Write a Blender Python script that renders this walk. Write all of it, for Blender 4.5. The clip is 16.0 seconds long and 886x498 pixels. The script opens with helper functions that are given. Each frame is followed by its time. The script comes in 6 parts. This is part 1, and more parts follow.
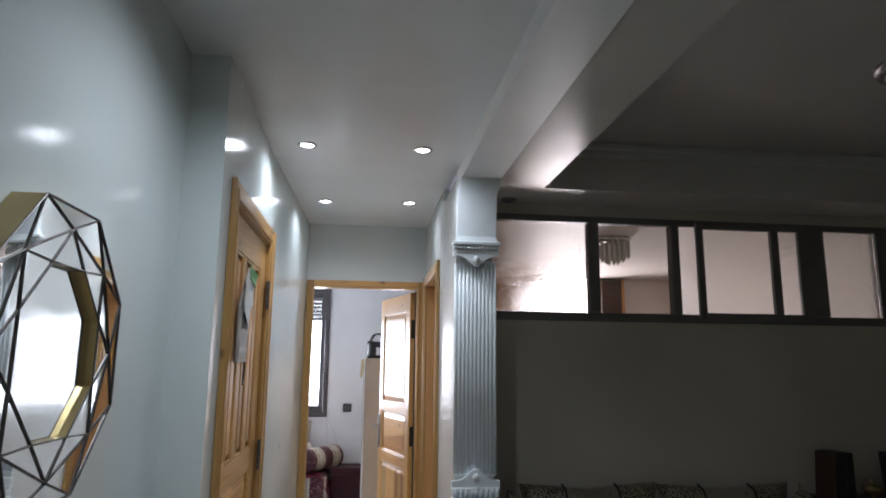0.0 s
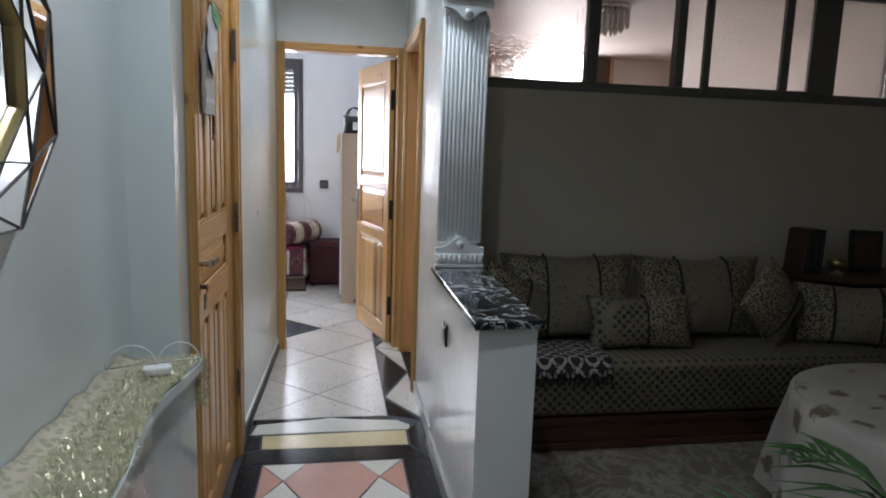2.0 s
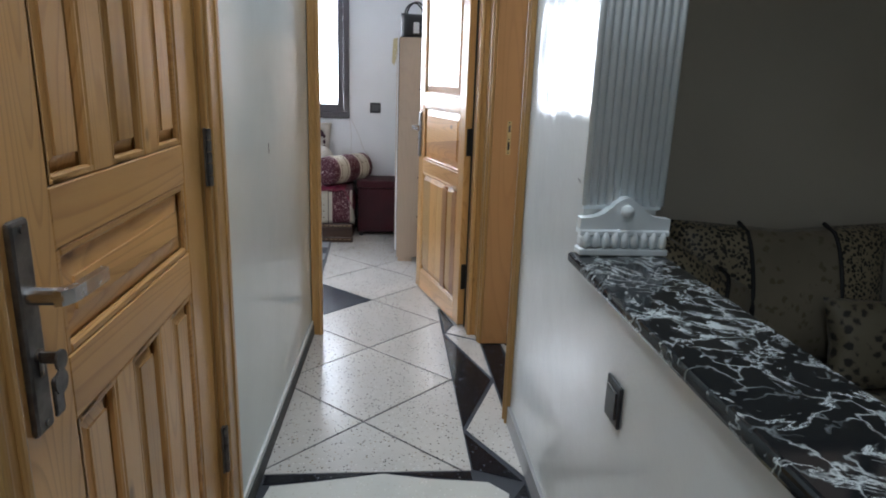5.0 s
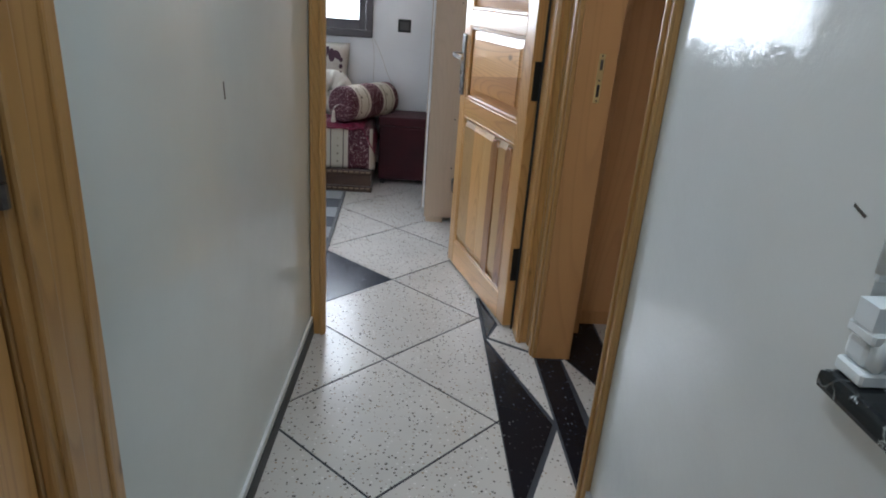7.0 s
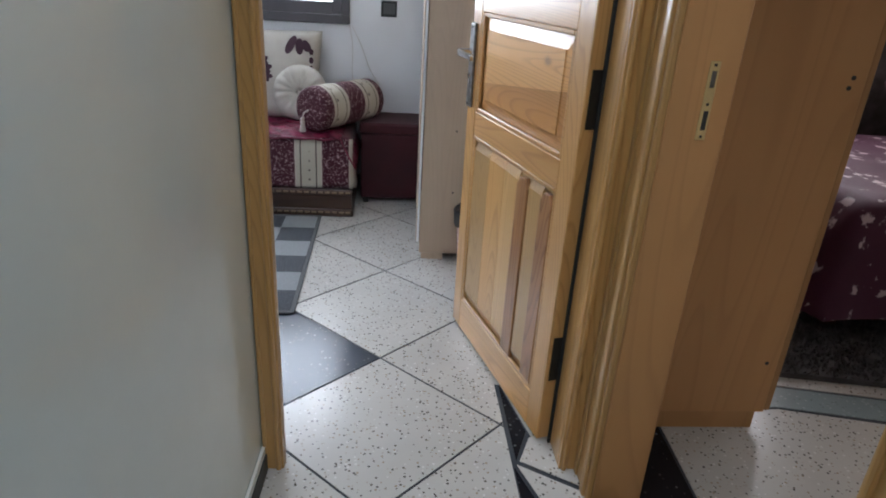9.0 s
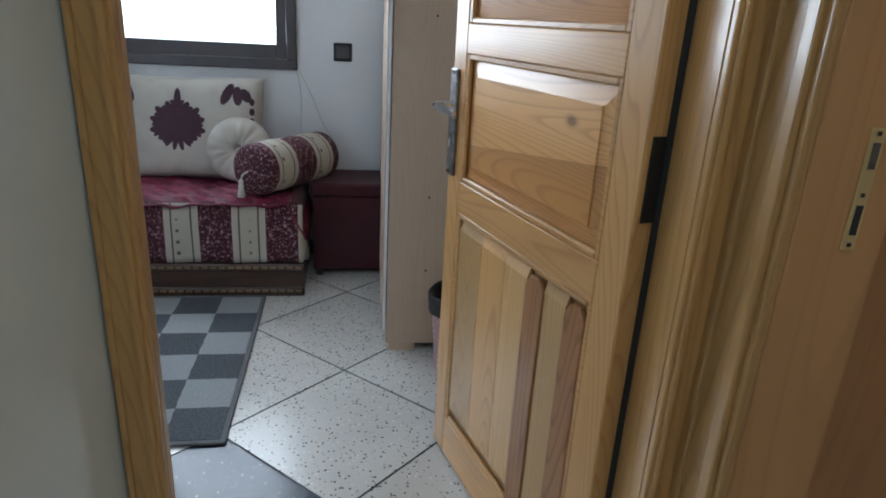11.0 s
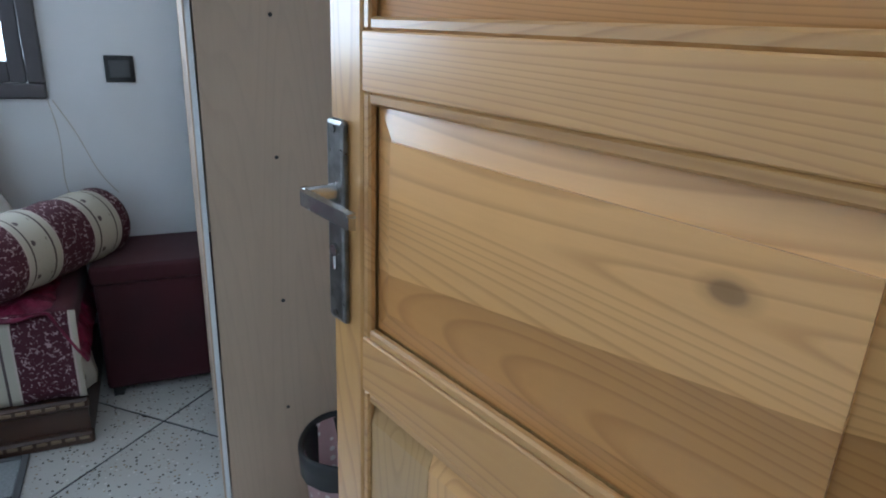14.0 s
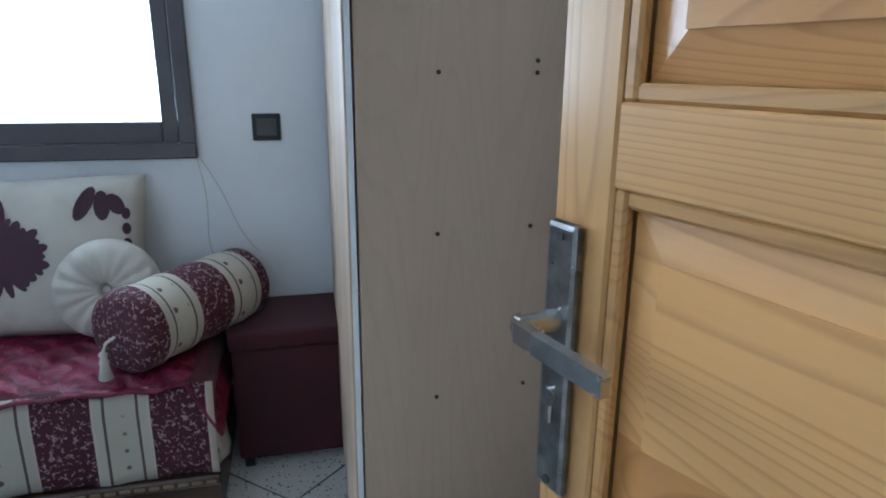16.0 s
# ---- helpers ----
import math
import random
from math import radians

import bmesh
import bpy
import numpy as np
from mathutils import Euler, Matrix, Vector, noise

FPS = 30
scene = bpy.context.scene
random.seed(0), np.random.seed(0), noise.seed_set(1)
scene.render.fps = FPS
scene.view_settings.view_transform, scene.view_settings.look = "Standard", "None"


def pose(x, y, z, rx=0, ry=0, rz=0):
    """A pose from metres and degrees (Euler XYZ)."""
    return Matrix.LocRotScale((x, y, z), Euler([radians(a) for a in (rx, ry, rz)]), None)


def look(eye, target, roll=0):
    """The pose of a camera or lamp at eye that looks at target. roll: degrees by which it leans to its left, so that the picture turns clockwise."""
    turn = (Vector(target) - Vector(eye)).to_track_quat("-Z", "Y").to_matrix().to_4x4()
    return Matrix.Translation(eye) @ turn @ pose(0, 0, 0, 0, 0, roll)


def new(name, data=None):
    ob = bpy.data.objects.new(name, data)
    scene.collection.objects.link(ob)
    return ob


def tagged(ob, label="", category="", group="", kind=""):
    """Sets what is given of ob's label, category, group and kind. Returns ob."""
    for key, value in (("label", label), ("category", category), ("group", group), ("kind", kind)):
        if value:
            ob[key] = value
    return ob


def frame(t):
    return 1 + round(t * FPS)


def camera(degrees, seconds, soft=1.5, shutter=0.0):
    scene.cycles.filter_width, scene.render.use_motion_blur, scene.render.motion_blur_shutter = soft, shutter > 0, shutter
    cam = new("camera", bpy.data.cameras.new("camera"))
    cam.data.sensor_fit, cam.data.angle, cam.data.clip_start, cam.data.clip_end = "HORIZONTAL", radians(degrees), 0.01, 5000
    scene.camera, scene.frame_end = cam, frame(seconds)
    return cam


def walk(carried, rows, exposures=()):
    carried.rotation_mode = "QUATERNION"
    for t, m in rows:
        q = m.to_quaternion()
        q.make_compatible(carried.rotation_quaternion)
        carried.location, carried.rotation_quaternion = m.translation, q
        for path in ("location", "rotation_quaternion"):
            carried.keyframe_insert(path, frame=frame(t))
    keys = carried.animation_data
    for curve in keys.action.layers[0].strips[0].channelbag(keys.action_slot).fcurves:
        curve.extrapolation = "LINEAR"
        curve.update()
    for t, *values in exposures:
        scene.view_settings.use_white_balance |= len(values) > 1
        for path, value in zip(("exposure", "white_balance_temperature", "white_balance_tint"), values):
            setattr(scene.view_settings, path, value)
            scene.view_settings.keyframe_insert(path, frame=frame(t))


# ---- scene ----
cam = camera(69.5, 16.0, soft=1.9)
PATH = [
    (0, (0.342, 0.221, 1.501), (0.578, 2.175, 1.855), 0.6),
    (0.5, (0.352, 0.21, 1.495), (0.595, 2.188, 1.673), 0.7),
    (1, (0.344, 0.236, 1.476), (0.607, 2.218, 1.517), 1.5),
    (1.5, (0.339, 0.296, 1.434), (0.626, 2.268, 1.263), 1.9),
    (2, (0.311, 0.417, 1.398), (0.643, 2.366, 1.101), 1.9),
    (2.5, (0.31, 0.555, 1.365), (0.489, 2.505, 0.956), 1.3),
    (3, (0.345, 0.783, 1.355), (0.426, 2.729, 0.901), 1.6),
    (3.5, (0.329, 0.988, 1.332), (0.438, 2.924, 0.842), 2.5),
    (3.7, (0.31, 1.09, 1.335), (0.469, 3.034, 0.894), 1.3),
    (5.8, (0.274, 2.094, 1.263), (0.45, 3.989, 0.646), 2.6),
    (6, (0.258, 2.159, 1.268), (0.426, 4.046, 0.626), 2.9),
    (6.5, (0.279, 2.426, 1.258), (0.358, 4.312, 0.598), 3.0),
    (7, (0.266, 2.676, 1.244), (0.384, 4.531, 0.507), 4.2),
    (7.5, (0.215, 2.936, 1.254), (0.406, 4.799, 0.554), 1.8),
    (8, (0.213, 3.132, 1.247), (0.373, 4.97, 0.475), 2.4),
    (8.5, (0.244, 3.332, 1.238), (0.367, 5.162, 0.44), 4.0),
    (9, (0.248, 3.51, 1.235), (0.402, 5.339, 0.44), 3.5),
    (9.2, (0.234, 3.605, 1.24), (0.43, 5.435, 0.457), 2.6),
    (11.3, (0.24, 4.168, 1.186), (0.564, 6.032, 0.536), 3.7),
    (11.5, (0.224, 4.259, 1.18), (0.635, 6.109, 0.541), 3.1),
    (12, (0.209, 4.432, 1.188), (0.838, 6.199, 0.492), 1.9),
    (12.5, (0.232, 4.56, 1.188), (0.822, 6.328, 0.463), 1.2),
    (13, (0.283, 4.679, 1.185), (0.91, 6.433, 0.456), 1.7),
    (13.5, (0.298, 4.753, 1.185), (0.979, 6.488, 0.461), 2.7),
    (14, (0.289, 4.885, 1.202), (1.065, 6.608, 0.546), 2.4),
    (14.5, (0.257, 4.993, 1.206), (1.042, 6.715, 0.56), 2.2),
    (15, (0.244, 5.056, 1.207), (0.854, 6.848, 0.561), 2.0),
    (15.5, (0.262, 5.119, 1.214), (0.761, 6.961, 0.617), 1.5),
    (16, (0.258, 5.15, 1.22), (0.705, 7.021, 0.672), 0.5),
]
EXPOSURE = [(0.0, -0.2, 6300, 19), (1.0, -0.17, 6300, 19), (2.0, -0.06, 6300, 18), (3.5, -0.02, 6300, 18), (6.0, -0.36, 6150, 14), (7.0, -0.42, 6150, 14), (9.0, -0.35, 6050, 14), (11.5, -0.75, 5800, 8), (14.0, -0.64, 5350, 7), (14.6, -0.6, 5150, 7), (16.0, -0.6, 5250, 6)]
walk(cam, [(t, look(eye, target, roll)) for t, eye, target, roll in PATH], EXPOSURE)

# ---- world, daylight and lamps ----
H = 2.5
WM, WL, WR, YE = -0.25, -0.124, 0.777, 4.87

world = bpy.data.worlds.new("sky")
scene.world = world
world.use_nodes = True
wn = world.node_tree.nodes
sky = wn.new("ShaderNodeTexSky")
sky.sky_type, sky.sun_disc = "NISHITA", False
sky.sun_elevation, sky.sun_rotation = radians(42), radians(150)
world.node_tree.links.new(sky.outputs[0], wn["Background"].inputs[0])
wn["Background"].inputs[1].default_value = 0.1


def area(name, m, sx, sy, power, colour):
    lamp = bpy.data.lights.new(name, "AREA")
    lamp.shape, lamp.size, lamp.size_y, lamp.energy, lamp.color = "RECTANGLE", sx, sy, power, colour
    ob = new(name, lamp)
    ob.matrix_world = m
    return ob


area("daylight_end_room", look((-0.93, 7.372, 1.5), (-0.75, 5.0, 2.3)), 1.7, 0.95, 47, (0.84, 0.93, 1.0))
area("daylight_bedroom", look((2.72, 7.34, 1.68), (2.2, 5.0, 1.4)), 0.52, 1.3, 30, (0.98, 0.96, 0.93))
# the last two are added out of view, as fill from behind
SPOTS = [(0.05, 3.12, 28), (0.59, 3.11, 18), (0.075, 4.17, 22), (0.595, 4.13, 14), (0.31, 1.72, 46), (0.31, 0.35, 15), (0.31, -0.95, 46)]
for sx, sy, power in SPOTS:
    lamp = bpy.data.lights.new("downlight_and_fill_beam", "SPOT")
    lamp.energy, lamp.color, lamp.spot_size, lamp.spot_blend, lamp.shadow_soft_size = power, (0.84, 0.95, 1.0), radians(160), 1.0, 0.03
    ob = new("downlight_and_fill_beam", lamp)
    ob.matrix_world = look((sx, sy, H - 0.012), (sx, sy + 0.001, 0))

# ---- materials ----


def nodes_of(name):
    m = bpy.data.materials.new(name)
    m.use_nodes = True
    nt = m.node_tree
    return m, nt, nt.nodes["Principled BSDF"]


def link(nt, a, b):
    nt.links.new(a, b)


def coords(nt, scale=(1, 1, 1), rot=(0, 0, 0), space="Object"):
    tc = nt.nodes.new("ShaderNodeTexCoord")
    mp = nt.nodes.new("ShaderNodeMapping")
    mp.inputs["Scale"].default_value = scale
    mp.inputs["Rotation"].default_value = [radians(a) for a in rot]
    link(nt, tc.outputs[space], mp.inputs[0])
    return mp.outputs[0]


def noise_tex(nt, vec, scale, detail=4.0, rough=0.55, dist=0.0):
    n = nt.nodes.new("ShaderNodeTexNoise")
    n.inputs["Scale"].default_value, n.inputs["Detail"].default_value = scale, detail
    n.inputs["Roughness"].default_value, n.inputs["Distortion"].default_value = rough, dist
    link(nt, vec, n.inputs["Vector"])
    return n.outputs[0]


def ramp(nt, fac, stops, mode="LINEAR"):
    r = nt.nodes.new("ShaderNodeValToRGB")
    r.color_ramp.interpolation = mode
    els = r.color_ramp.elements
    while len(els) < len(stops):
        els.new(0.5)
    for e, (p, c) in zip(els, stops):
        e.position, e.color = p, (*c, 1) if len(c) == 3 else c
    link(nt, fac, r.inputs[0])
    return r.outputs[0]


def mixc(nt, fac, a, b, mode="MIX"):
    m = nt.nodes.new("ShaderNodeMix")
    m.data_type, m.blend_type = "RGBA", mode
    for sock, v in ((m.inputs[0], fac), (m.inputs[6], a), (m.inputs[7], b)):
        if isinstance(v, (int, float)):
            sock.default_value = v
        elif isinstance(v, tuple):
            sock.default_value = (*v, 1)
        else:
            link(nt, v, sock)
    return m.outputs[2]


def maths(nt, op, a, b=0.0):
    m = nt.nodes.new("ShaderNodeMath")
    m.operation = op
    for sock, v in zip(m.inputs, (a, b)):
        if isinstance(v, (int, float)):
            sock.default_value = v
        else:
            link(nt, v, sock)
    return m.outputs[0]


def split(nt, vec):
    s = nt.nodes.new("ShaderNodeSeparateXYZ")
    link(nt, vec, s.inputs[0])
    return s.outputs


def bump(nt, bsdf, height, strength=0.3, dist=0.002):
    b = nt.nodes.new("ShaderNodeBump")
    b.inputs["Strength"].default_value, b.inputs["Distance"].default_value = strength, dist
    link(nt, height, b.inputs["Height"])
    link(nt, b.outputs[0], bsdf.inputs["Normal"])


def put_in(nt, sock, v):
    if isinstance(v, (int, float)):
        sock.default_value = v
    elif isinstance(v, tuple):
        sock.default_value = (*v, 1)
    else:
        link(nt, v, sock)


def plain(name, colour, rough=0.5, metal=0.0, vary=0.12, scale=6.0, relief=0.1, fine=60.0, coat=0.0):
    """Painted or moulded surface: colour clouded at two scales, uneven gloss, fine relief."""
    m, nt, b = nodes_of(name)
    v = coords(nt)
    big, small = noise_tex(nt, v, scale, 3), noise_tex(nt, v, fine, 5)
    dark = tuple(c * (1 - vary) for c in colour)
    light = tuple(min(1, c * (1 + vary * 0.6)) for c in colour)
    col = ramp(nt, big, [(0.3, dark), (0.7, light)])
    col = mixc(nt, maths(nt, "MULTIPLY", small, 0.18), col, dark)
    put_in(nt, b.inputs["Base Color"], col)
    put_in(nt, b.inputs["Roughness"], maths(nt, "ADD", maths(nt, "MULTIPLY", small, 0.16), max(0.02, rough - 0.08)))
    b.inputs["Metallic"].default_value, b.inputs["Coat Weight"].default_value = metal, coat
    b.inputs["Coat Roughness"].default_value = 0.12
    bump(nt, b, small, relief, 0.002)
    return m


def wall_paint(name, colour, rough=0.13, dirt=0.10, relief=0.16):
    """Hard glossy enamel over trowelled plaster: broad unevenness and dabbed relief."""
    m, nt, b = nodes_of(name)
    v = coords(nt)
    big, mid, fine = noise_tex(nt, v, 1.3, 3), noise_tex(nt, v, 9, 4), noise_tex(nt, v, 110, 3)
    dark = tuple(c * 0.9 for c in colour)
    col = ramp(nt, big, [(0.35, dark), (0.65, colour)])
    stain = ramp(nt, noise_tex(nt, v, 2.6, 8, 0.7), [(0.66, (0, 0, 0)), (0.8, (1, 1, 1))])
    col = mixc(nt, maths(nt, "MULTIPLY", stain, dirt), col, tuple(c * 0.72 for c in colour))
    put_in(nt, b.inputs["Base Color"], col)
    put_in(nt, b.inputs["Roughness"], maths(nt, "ADD", maths(nt, "MULTIPLY", mid, 0.10), rough - 0.05))
    hsum = maths(nt, "ADD", maths(nt, "MULTIPLY", mid, 1.0), maths(nt, "MULTIPLY", fine, 0.12))
    hsum = maths(nt, "ADD", hsum, maths(nt, "MULTIPLY", noise_tex(nt, v, 3.2, 2), 1.6))
    bump(nt, b, hsum, relief, 0.004)
    return m


def wood(name, a, c, axis, rough=0.32, coat=0.42, rings=46.0, knots=True, pores=0.2, contrast=0.36):
    """Boards with grain along the given axis, knots and growth bands."""
    m, nt, b = nodes_of(name)
    long, cross = 0.55, 7.0
    sc = [cross] * 3
    sc["xyz".index(axis)] = long
    v = coords(nt, tuple(sc))
    rnd = nt.nodes.new("ShaderNodeObjectInfo").outputs["Random"]
    off = nt.nodes.new("ShaderNodeVectorMath")
    off.operation = "ADD"
    link(nt, v, off.inputs[0])
    cmb = nt.nodes.new("ShaderNodeCombineXYZ")
    for i in range(3):
        link(nt, maths(nt, "MULTIPLY", rnd, 17.0 + 9 * i), cmb.inputs[i])
    link(nt, cmb.outputs[0], off.inputs[1])
    v = off.outputs[0]
    warp = noise_tex(nt, v, 0.75, 1.2, 0.4, 0.25)
    band = maths(nt, "FRACT", maths(nt, "MULTIPLY", warp, rings))
    grain = ramp(nt, band, [(0.0, a), (0.62, tuple(0.86 * x + 0.14 * y for x, y in zip(a, c))), (0.86, tuple(0.85 * y for y in c)), (0.9, tuple(0.8 * y for y in c)), (1.0, a)])
    grain = mixc(nt, contrast, tuple(0.75 * x + 0.25 * y for x, y in zip(a, c)), grain)
    streak = noise_tex(nt, v, 9.0, 9, 0.75)
    col = mixc(nt, maths(nt, "MULTIPLY", ramp(nt, streak, [(0.42, (0, 0, 0)), (0.75, (1, 1, 1))]), 0.2), grain, c)
    tone = ramp(nt, noise_tex(nt, v, 0.35, 1), [(0.35, (0.8, 0.78, 0.72)), (0.65, (1.08, 1.05, 1.0))])
    col = mixc(nt, 1.0, col, tone, "MULTIPLY")
    shade = maths(nt, "ADD", maths(nt, "MULTIPLY", rnd, 0.28), 0.84)
    cs = nt.nodes.new("ShaderNodeCombineXYZ")
    for i in range(3):
        link(nt, shade, cs.inputs[i])
    col = mixc(nt, 1.0, col, cs.outputs[0], "MULTIPLY")
    if knots:
        ks = [2.6] * 3
        ks["xyz".index(axis)] = 1.5
        vo = nt.nodes.new("ShaderNodeTexVoronoi")
        vo.inputs["Scale"].default_value = 3.2
        link(nt, coords(nt, tuple(ks)), vo.inputs["Vector"])
        kf = ramp(nt, vo.outputs["Distance"], [(0.0, (1, 1, 1)), (0.06, (0.9, 0.9, 0.9)), (0.085, (0.35, 0.35, 0.35)), (0.14, (0, 0, 0))])
        col = mixc(nt, maths(nt, "MULTIPLY", kf, 0.7), col, tuple(x * 0.22 for x in c))
    put_in(nt, b.inputs["Base Color"], col)
    put_in(nt, b.inputs["Roughness"], maths(nt, "ADD", maths(nt, "MULTIPLY", streak, 0.15), rough - 0.07))
    b.inputs["Coat Weight"].default_value, b.inputs["Coat Roughness"].default_value = coat, 0.15
    bump(nt, b, streak, pores, 0.0015)
    return m


def terrazzo(name, base, chips, rough=0.22, size=70.0, amount=0.5, gloss=0.5):
    m, nt, b = nodes_of(name)
    v = coords(nt)
    rnd = nt.nodes.new("ShaderNodeObjectInfo").outputs["Random"]
    vo = nt.nodes.new("ShaderNodeTexVoronoi")
    vo.inputs["Scale"].default_value = size
    link(nt, v, vo.inputs["Vector"])
    pick = split(nt, vo.outputs["Color"])
    keep = maths(nt, "GREATER_THAN", pick[0], 1 - amount)
    body = ramp(nt, maths(nt, "ADD", vo.outputs["Distance"], maths(nt, "MULTIPLY", noise_tex(nt, v, size * 1.6, 2), 0.35)), [(0.42, (1, 1, 1)), (0.5, (0, 0, 0))])
    chip = ramp(nt, pick[1], [(i / max(1, len(chips)), c) for i, c in enumerate(chips)], "CONSTANT")
    cloud = ramp(nt, noise_tex(nt, v, 3.0, 4), [(0.3, tuple(c * 0.86 for c in base)), (0.7, base)])
    shade = maths(nt, "ADD", maths(nt, "MULTIPLY", rnd, 0.1), 0.93)
    cs = nt.nodes.new("ShaderNodeCombineXYZ")
    for i in range(3):
        link(nt, shade, cs.inputs[i])
    cloud = mixc(nt, 1.0, cloud, cs.outputs[0], "MULTIPLY")
    col = mixc(nt, maths(nt, "MULTIPLY", keep, body), cloud, chip)
    put_in(nt, b.inputs["Base Color"], col)
    wear = noise_tex(nt, v, 5.0, 6, 0.65)
    put_in(nt, b.inputs["Roughness"], maths(nt, "ADD", maths(nt, "MULTIPLY", wear, 0.12), rough - 0.06))
    b.inputs["Specular IOR Level"].default_value = gloss
    bump(nt, b, noise_tex(nt, v, 40, 3), 0.06, 0.001)
    return m


def edges_of(nt, v, scale, bend):
    """Distance to the edge of wandering cells."""
    off = nt.nodes.new("ShaderNodeTexNoise")
    off.inputs["Scale"].default_value, off.inputs["Detail"].default_value = scale * 1.4, 4
    link(nt, v, off.inputs["Vector"])
    add = nt.nodes.new("ShaderNodeVectorMath")
    add.operation = "MULTIPLY_ADD"
    add.inputs[1].default_value = (bend, bend, bend)
    link(nt, off.outputs["Color"], add.inputs[0])
    link(nt, v, add.inputs[2])
    vo = nt.nodes.new("ShaderNodeTexVoronoi")
    vo.feature = "DISTANCE_TO_EDGE"
    vo.inputs["Scale"].default_value = scale
    link(nt, add.outputs[0], vo.inputs["Vector"])
    return vo.outputs["Distance"]


def quilted(name, colour):
    """Satin quilt: slanting puckered rows of stitching with crumples between, hollows painted darker as shade."""
    m, nt, b = nodes_of(name)
    v = coords(nt)
    w = nt.nodes.new("ShaderNodeTexWave")
    w.bands_direction = "DIAGONAL"
    w.inputs["Scale"].default_value, w.inputs["Distortion"].default_value = 6.0, 5.0
    w.inputs["Detail"].default_value, w.inputs["Detail Scale"].default_value = 3.0, 2.2
    link(nt, v, w.inputs["Vector"])
    crumple = noise_tex(nt, v, 26, 4, 0.6, 0.8)
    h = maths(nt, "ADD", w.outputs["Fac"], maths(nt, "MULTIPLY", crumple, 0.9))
    # colour follows the relief: shade in the creases is painted in
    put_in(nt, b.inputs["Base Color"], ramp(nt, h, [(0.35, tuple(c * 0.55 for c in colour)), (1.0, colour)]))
    put_in(nt, b.inputs["Roughness"], maths(nt, "ADD", maths(nt, "MULTIPLY", crumple, 0.2), 0.36))
    b.inputs["Sheen Weight"].default_value = 0.03
    b.inputs["Sheen Tint"].default_value = (0.9, 0.3, 0.45, 1)
    bump(nt, b, h, 0.8, 0.012)
    return m


def marble(name, base, vein, scale=5.0, width=0.06, rough=0.12, extra=None):
    m, nt, b = nodes_of(name)
    v = coords(nt)
    n = noise_tex(nt, v, scale, 10, 0.68, 0.7)
    ridge = maths(nt, "ABSOLUTE", maths(nt, "SUBTRACT", n, 0.5))
    mask = ramp(nt, ridge, [(0.0, (1, 1, 1)), (width, (0.35, 0.35, 0.35)), (width * 2.2, (0, 0, 0))])
    shard = ramp(nt, noise_tex(nt, v, scale * 3.2, 9, 0.72, 0.25), [(0.545, (0, 0, 0)), (0.585, (1, 1, 1))])
    drift = ramp(nt, noise_tex(nt, v, 3.4, 3, 0.5, 0.6), [(0.52, (0, 0, 0)), (0.62, (1, 1, 1))])
    crack = ramp(nt, edges_of(nt, v, scale * 1.7, 0.16), [(0.0, (1, 1, 1)), (0.02, (0.5, 0.5, 0.5)), (0.045, (0, 0, 0))])
    crack = maths(nt, "MULTIPLY", crack, ramp(nt, noise_tex(nt, v, 9, 3), [(0.42, (0, 0, 0)), (0.62, (0.9, 0.9, 0.9))]))
    blot = maths(nt, "MAXIMUM", maths(nt, "MULTIPLY", shard, drift), crack)
    col = mixc(nt, mask, base, vein)
    col = mixc(nt, maths(nt, "MULTIPLY", blot, 0.85 if extra else 0.0), col, extra or vein)
    put_in(nt, b.inputs["Base Color"], col)
    b.inputs["Roughness"].default_value = rough
    return m


def cells(nt, vec, scale, random_=0.0):
    vo = nt.nodes.new("ShaderNodeTexVoronoi")
    vo.inputs["Scale"].default_value, vo.inputs["Randomness"].default_value = scale, random_
    link(nt, vec, vo.inputs["Vector"])
    return vo.outputs


def cloth(name, ground, motif, scale=22.0, regular=True, size=0.3, rough=0.75, sheen=0.3, soft=0.06, rot=(0, 45, 0), warp=0.0):
    """Woven cloth with a repeated motif."""
    m, nt, b = nodes_of(name)
    v = coords(nt, (1, 1, 1), rot)
    dist = cells(nt, v, scale, 0.0 if regular else 1.0)[0]
    if warp:
        dist = maths(nt, "ADD", dist, maths(nt, "MULTIPLY", maths(nt, "SUBTRACT", noise_tex(nt, v, scale * 2.2, 3), 0.5), warp))
    mask = ramp(nt, dist, [(max(0.0, size - soft), (1, 1, 1)), (size + soft, (0, 0, 0))])
    cloud = noise_tex(nt, v, 4, 5)
    g = ramp(nt, cloud, [(0.3, tuple(c * 0.75 for c in ground)), (0.7, ground)])
    put_in(nt, b.inputs["Base Color"], mixc(nt, mask, g, motif))
    b.inputs["Roughness"].default_value, b.inputs["Sheen Weight"].default_value = rough, sheen * 0.2
    weave = noise_tex(nt, v, 320, 2)
    bump(nt, b, maths(nt, "ADD", weave, maths(nt, "MULTIPLY", mask, 0.6)), 0.5, 0.002)
    return m


def glow(name, colour, strength):
    m, nt, b = nodes_of(name)
    b.inputs["Base Color"].default_value = (*colour, 1)
    b.inputs["Emission Color"].default_value = (*colour, 1)
    b.inputs["Emission Strength"].default_value = strength
    return m


def pattern_glass(name, tint, rough, relief, scale, depth=0.01):
    m, nt, b = nodes_of(name)
    v = coords(nt, (1, 1, 0.6))
    b.inputs["Base Color"].default_value = (*tint, 1)
    b.inputs["Transmission Weight"].default_value, b.inputs["Roughness"].default_value, b.inputs["IOR"].default_value = 1.0, rough, 1.3
    bump(nt, b, noise_tex(nt, v, scale, 3), relief, depth)
    return m


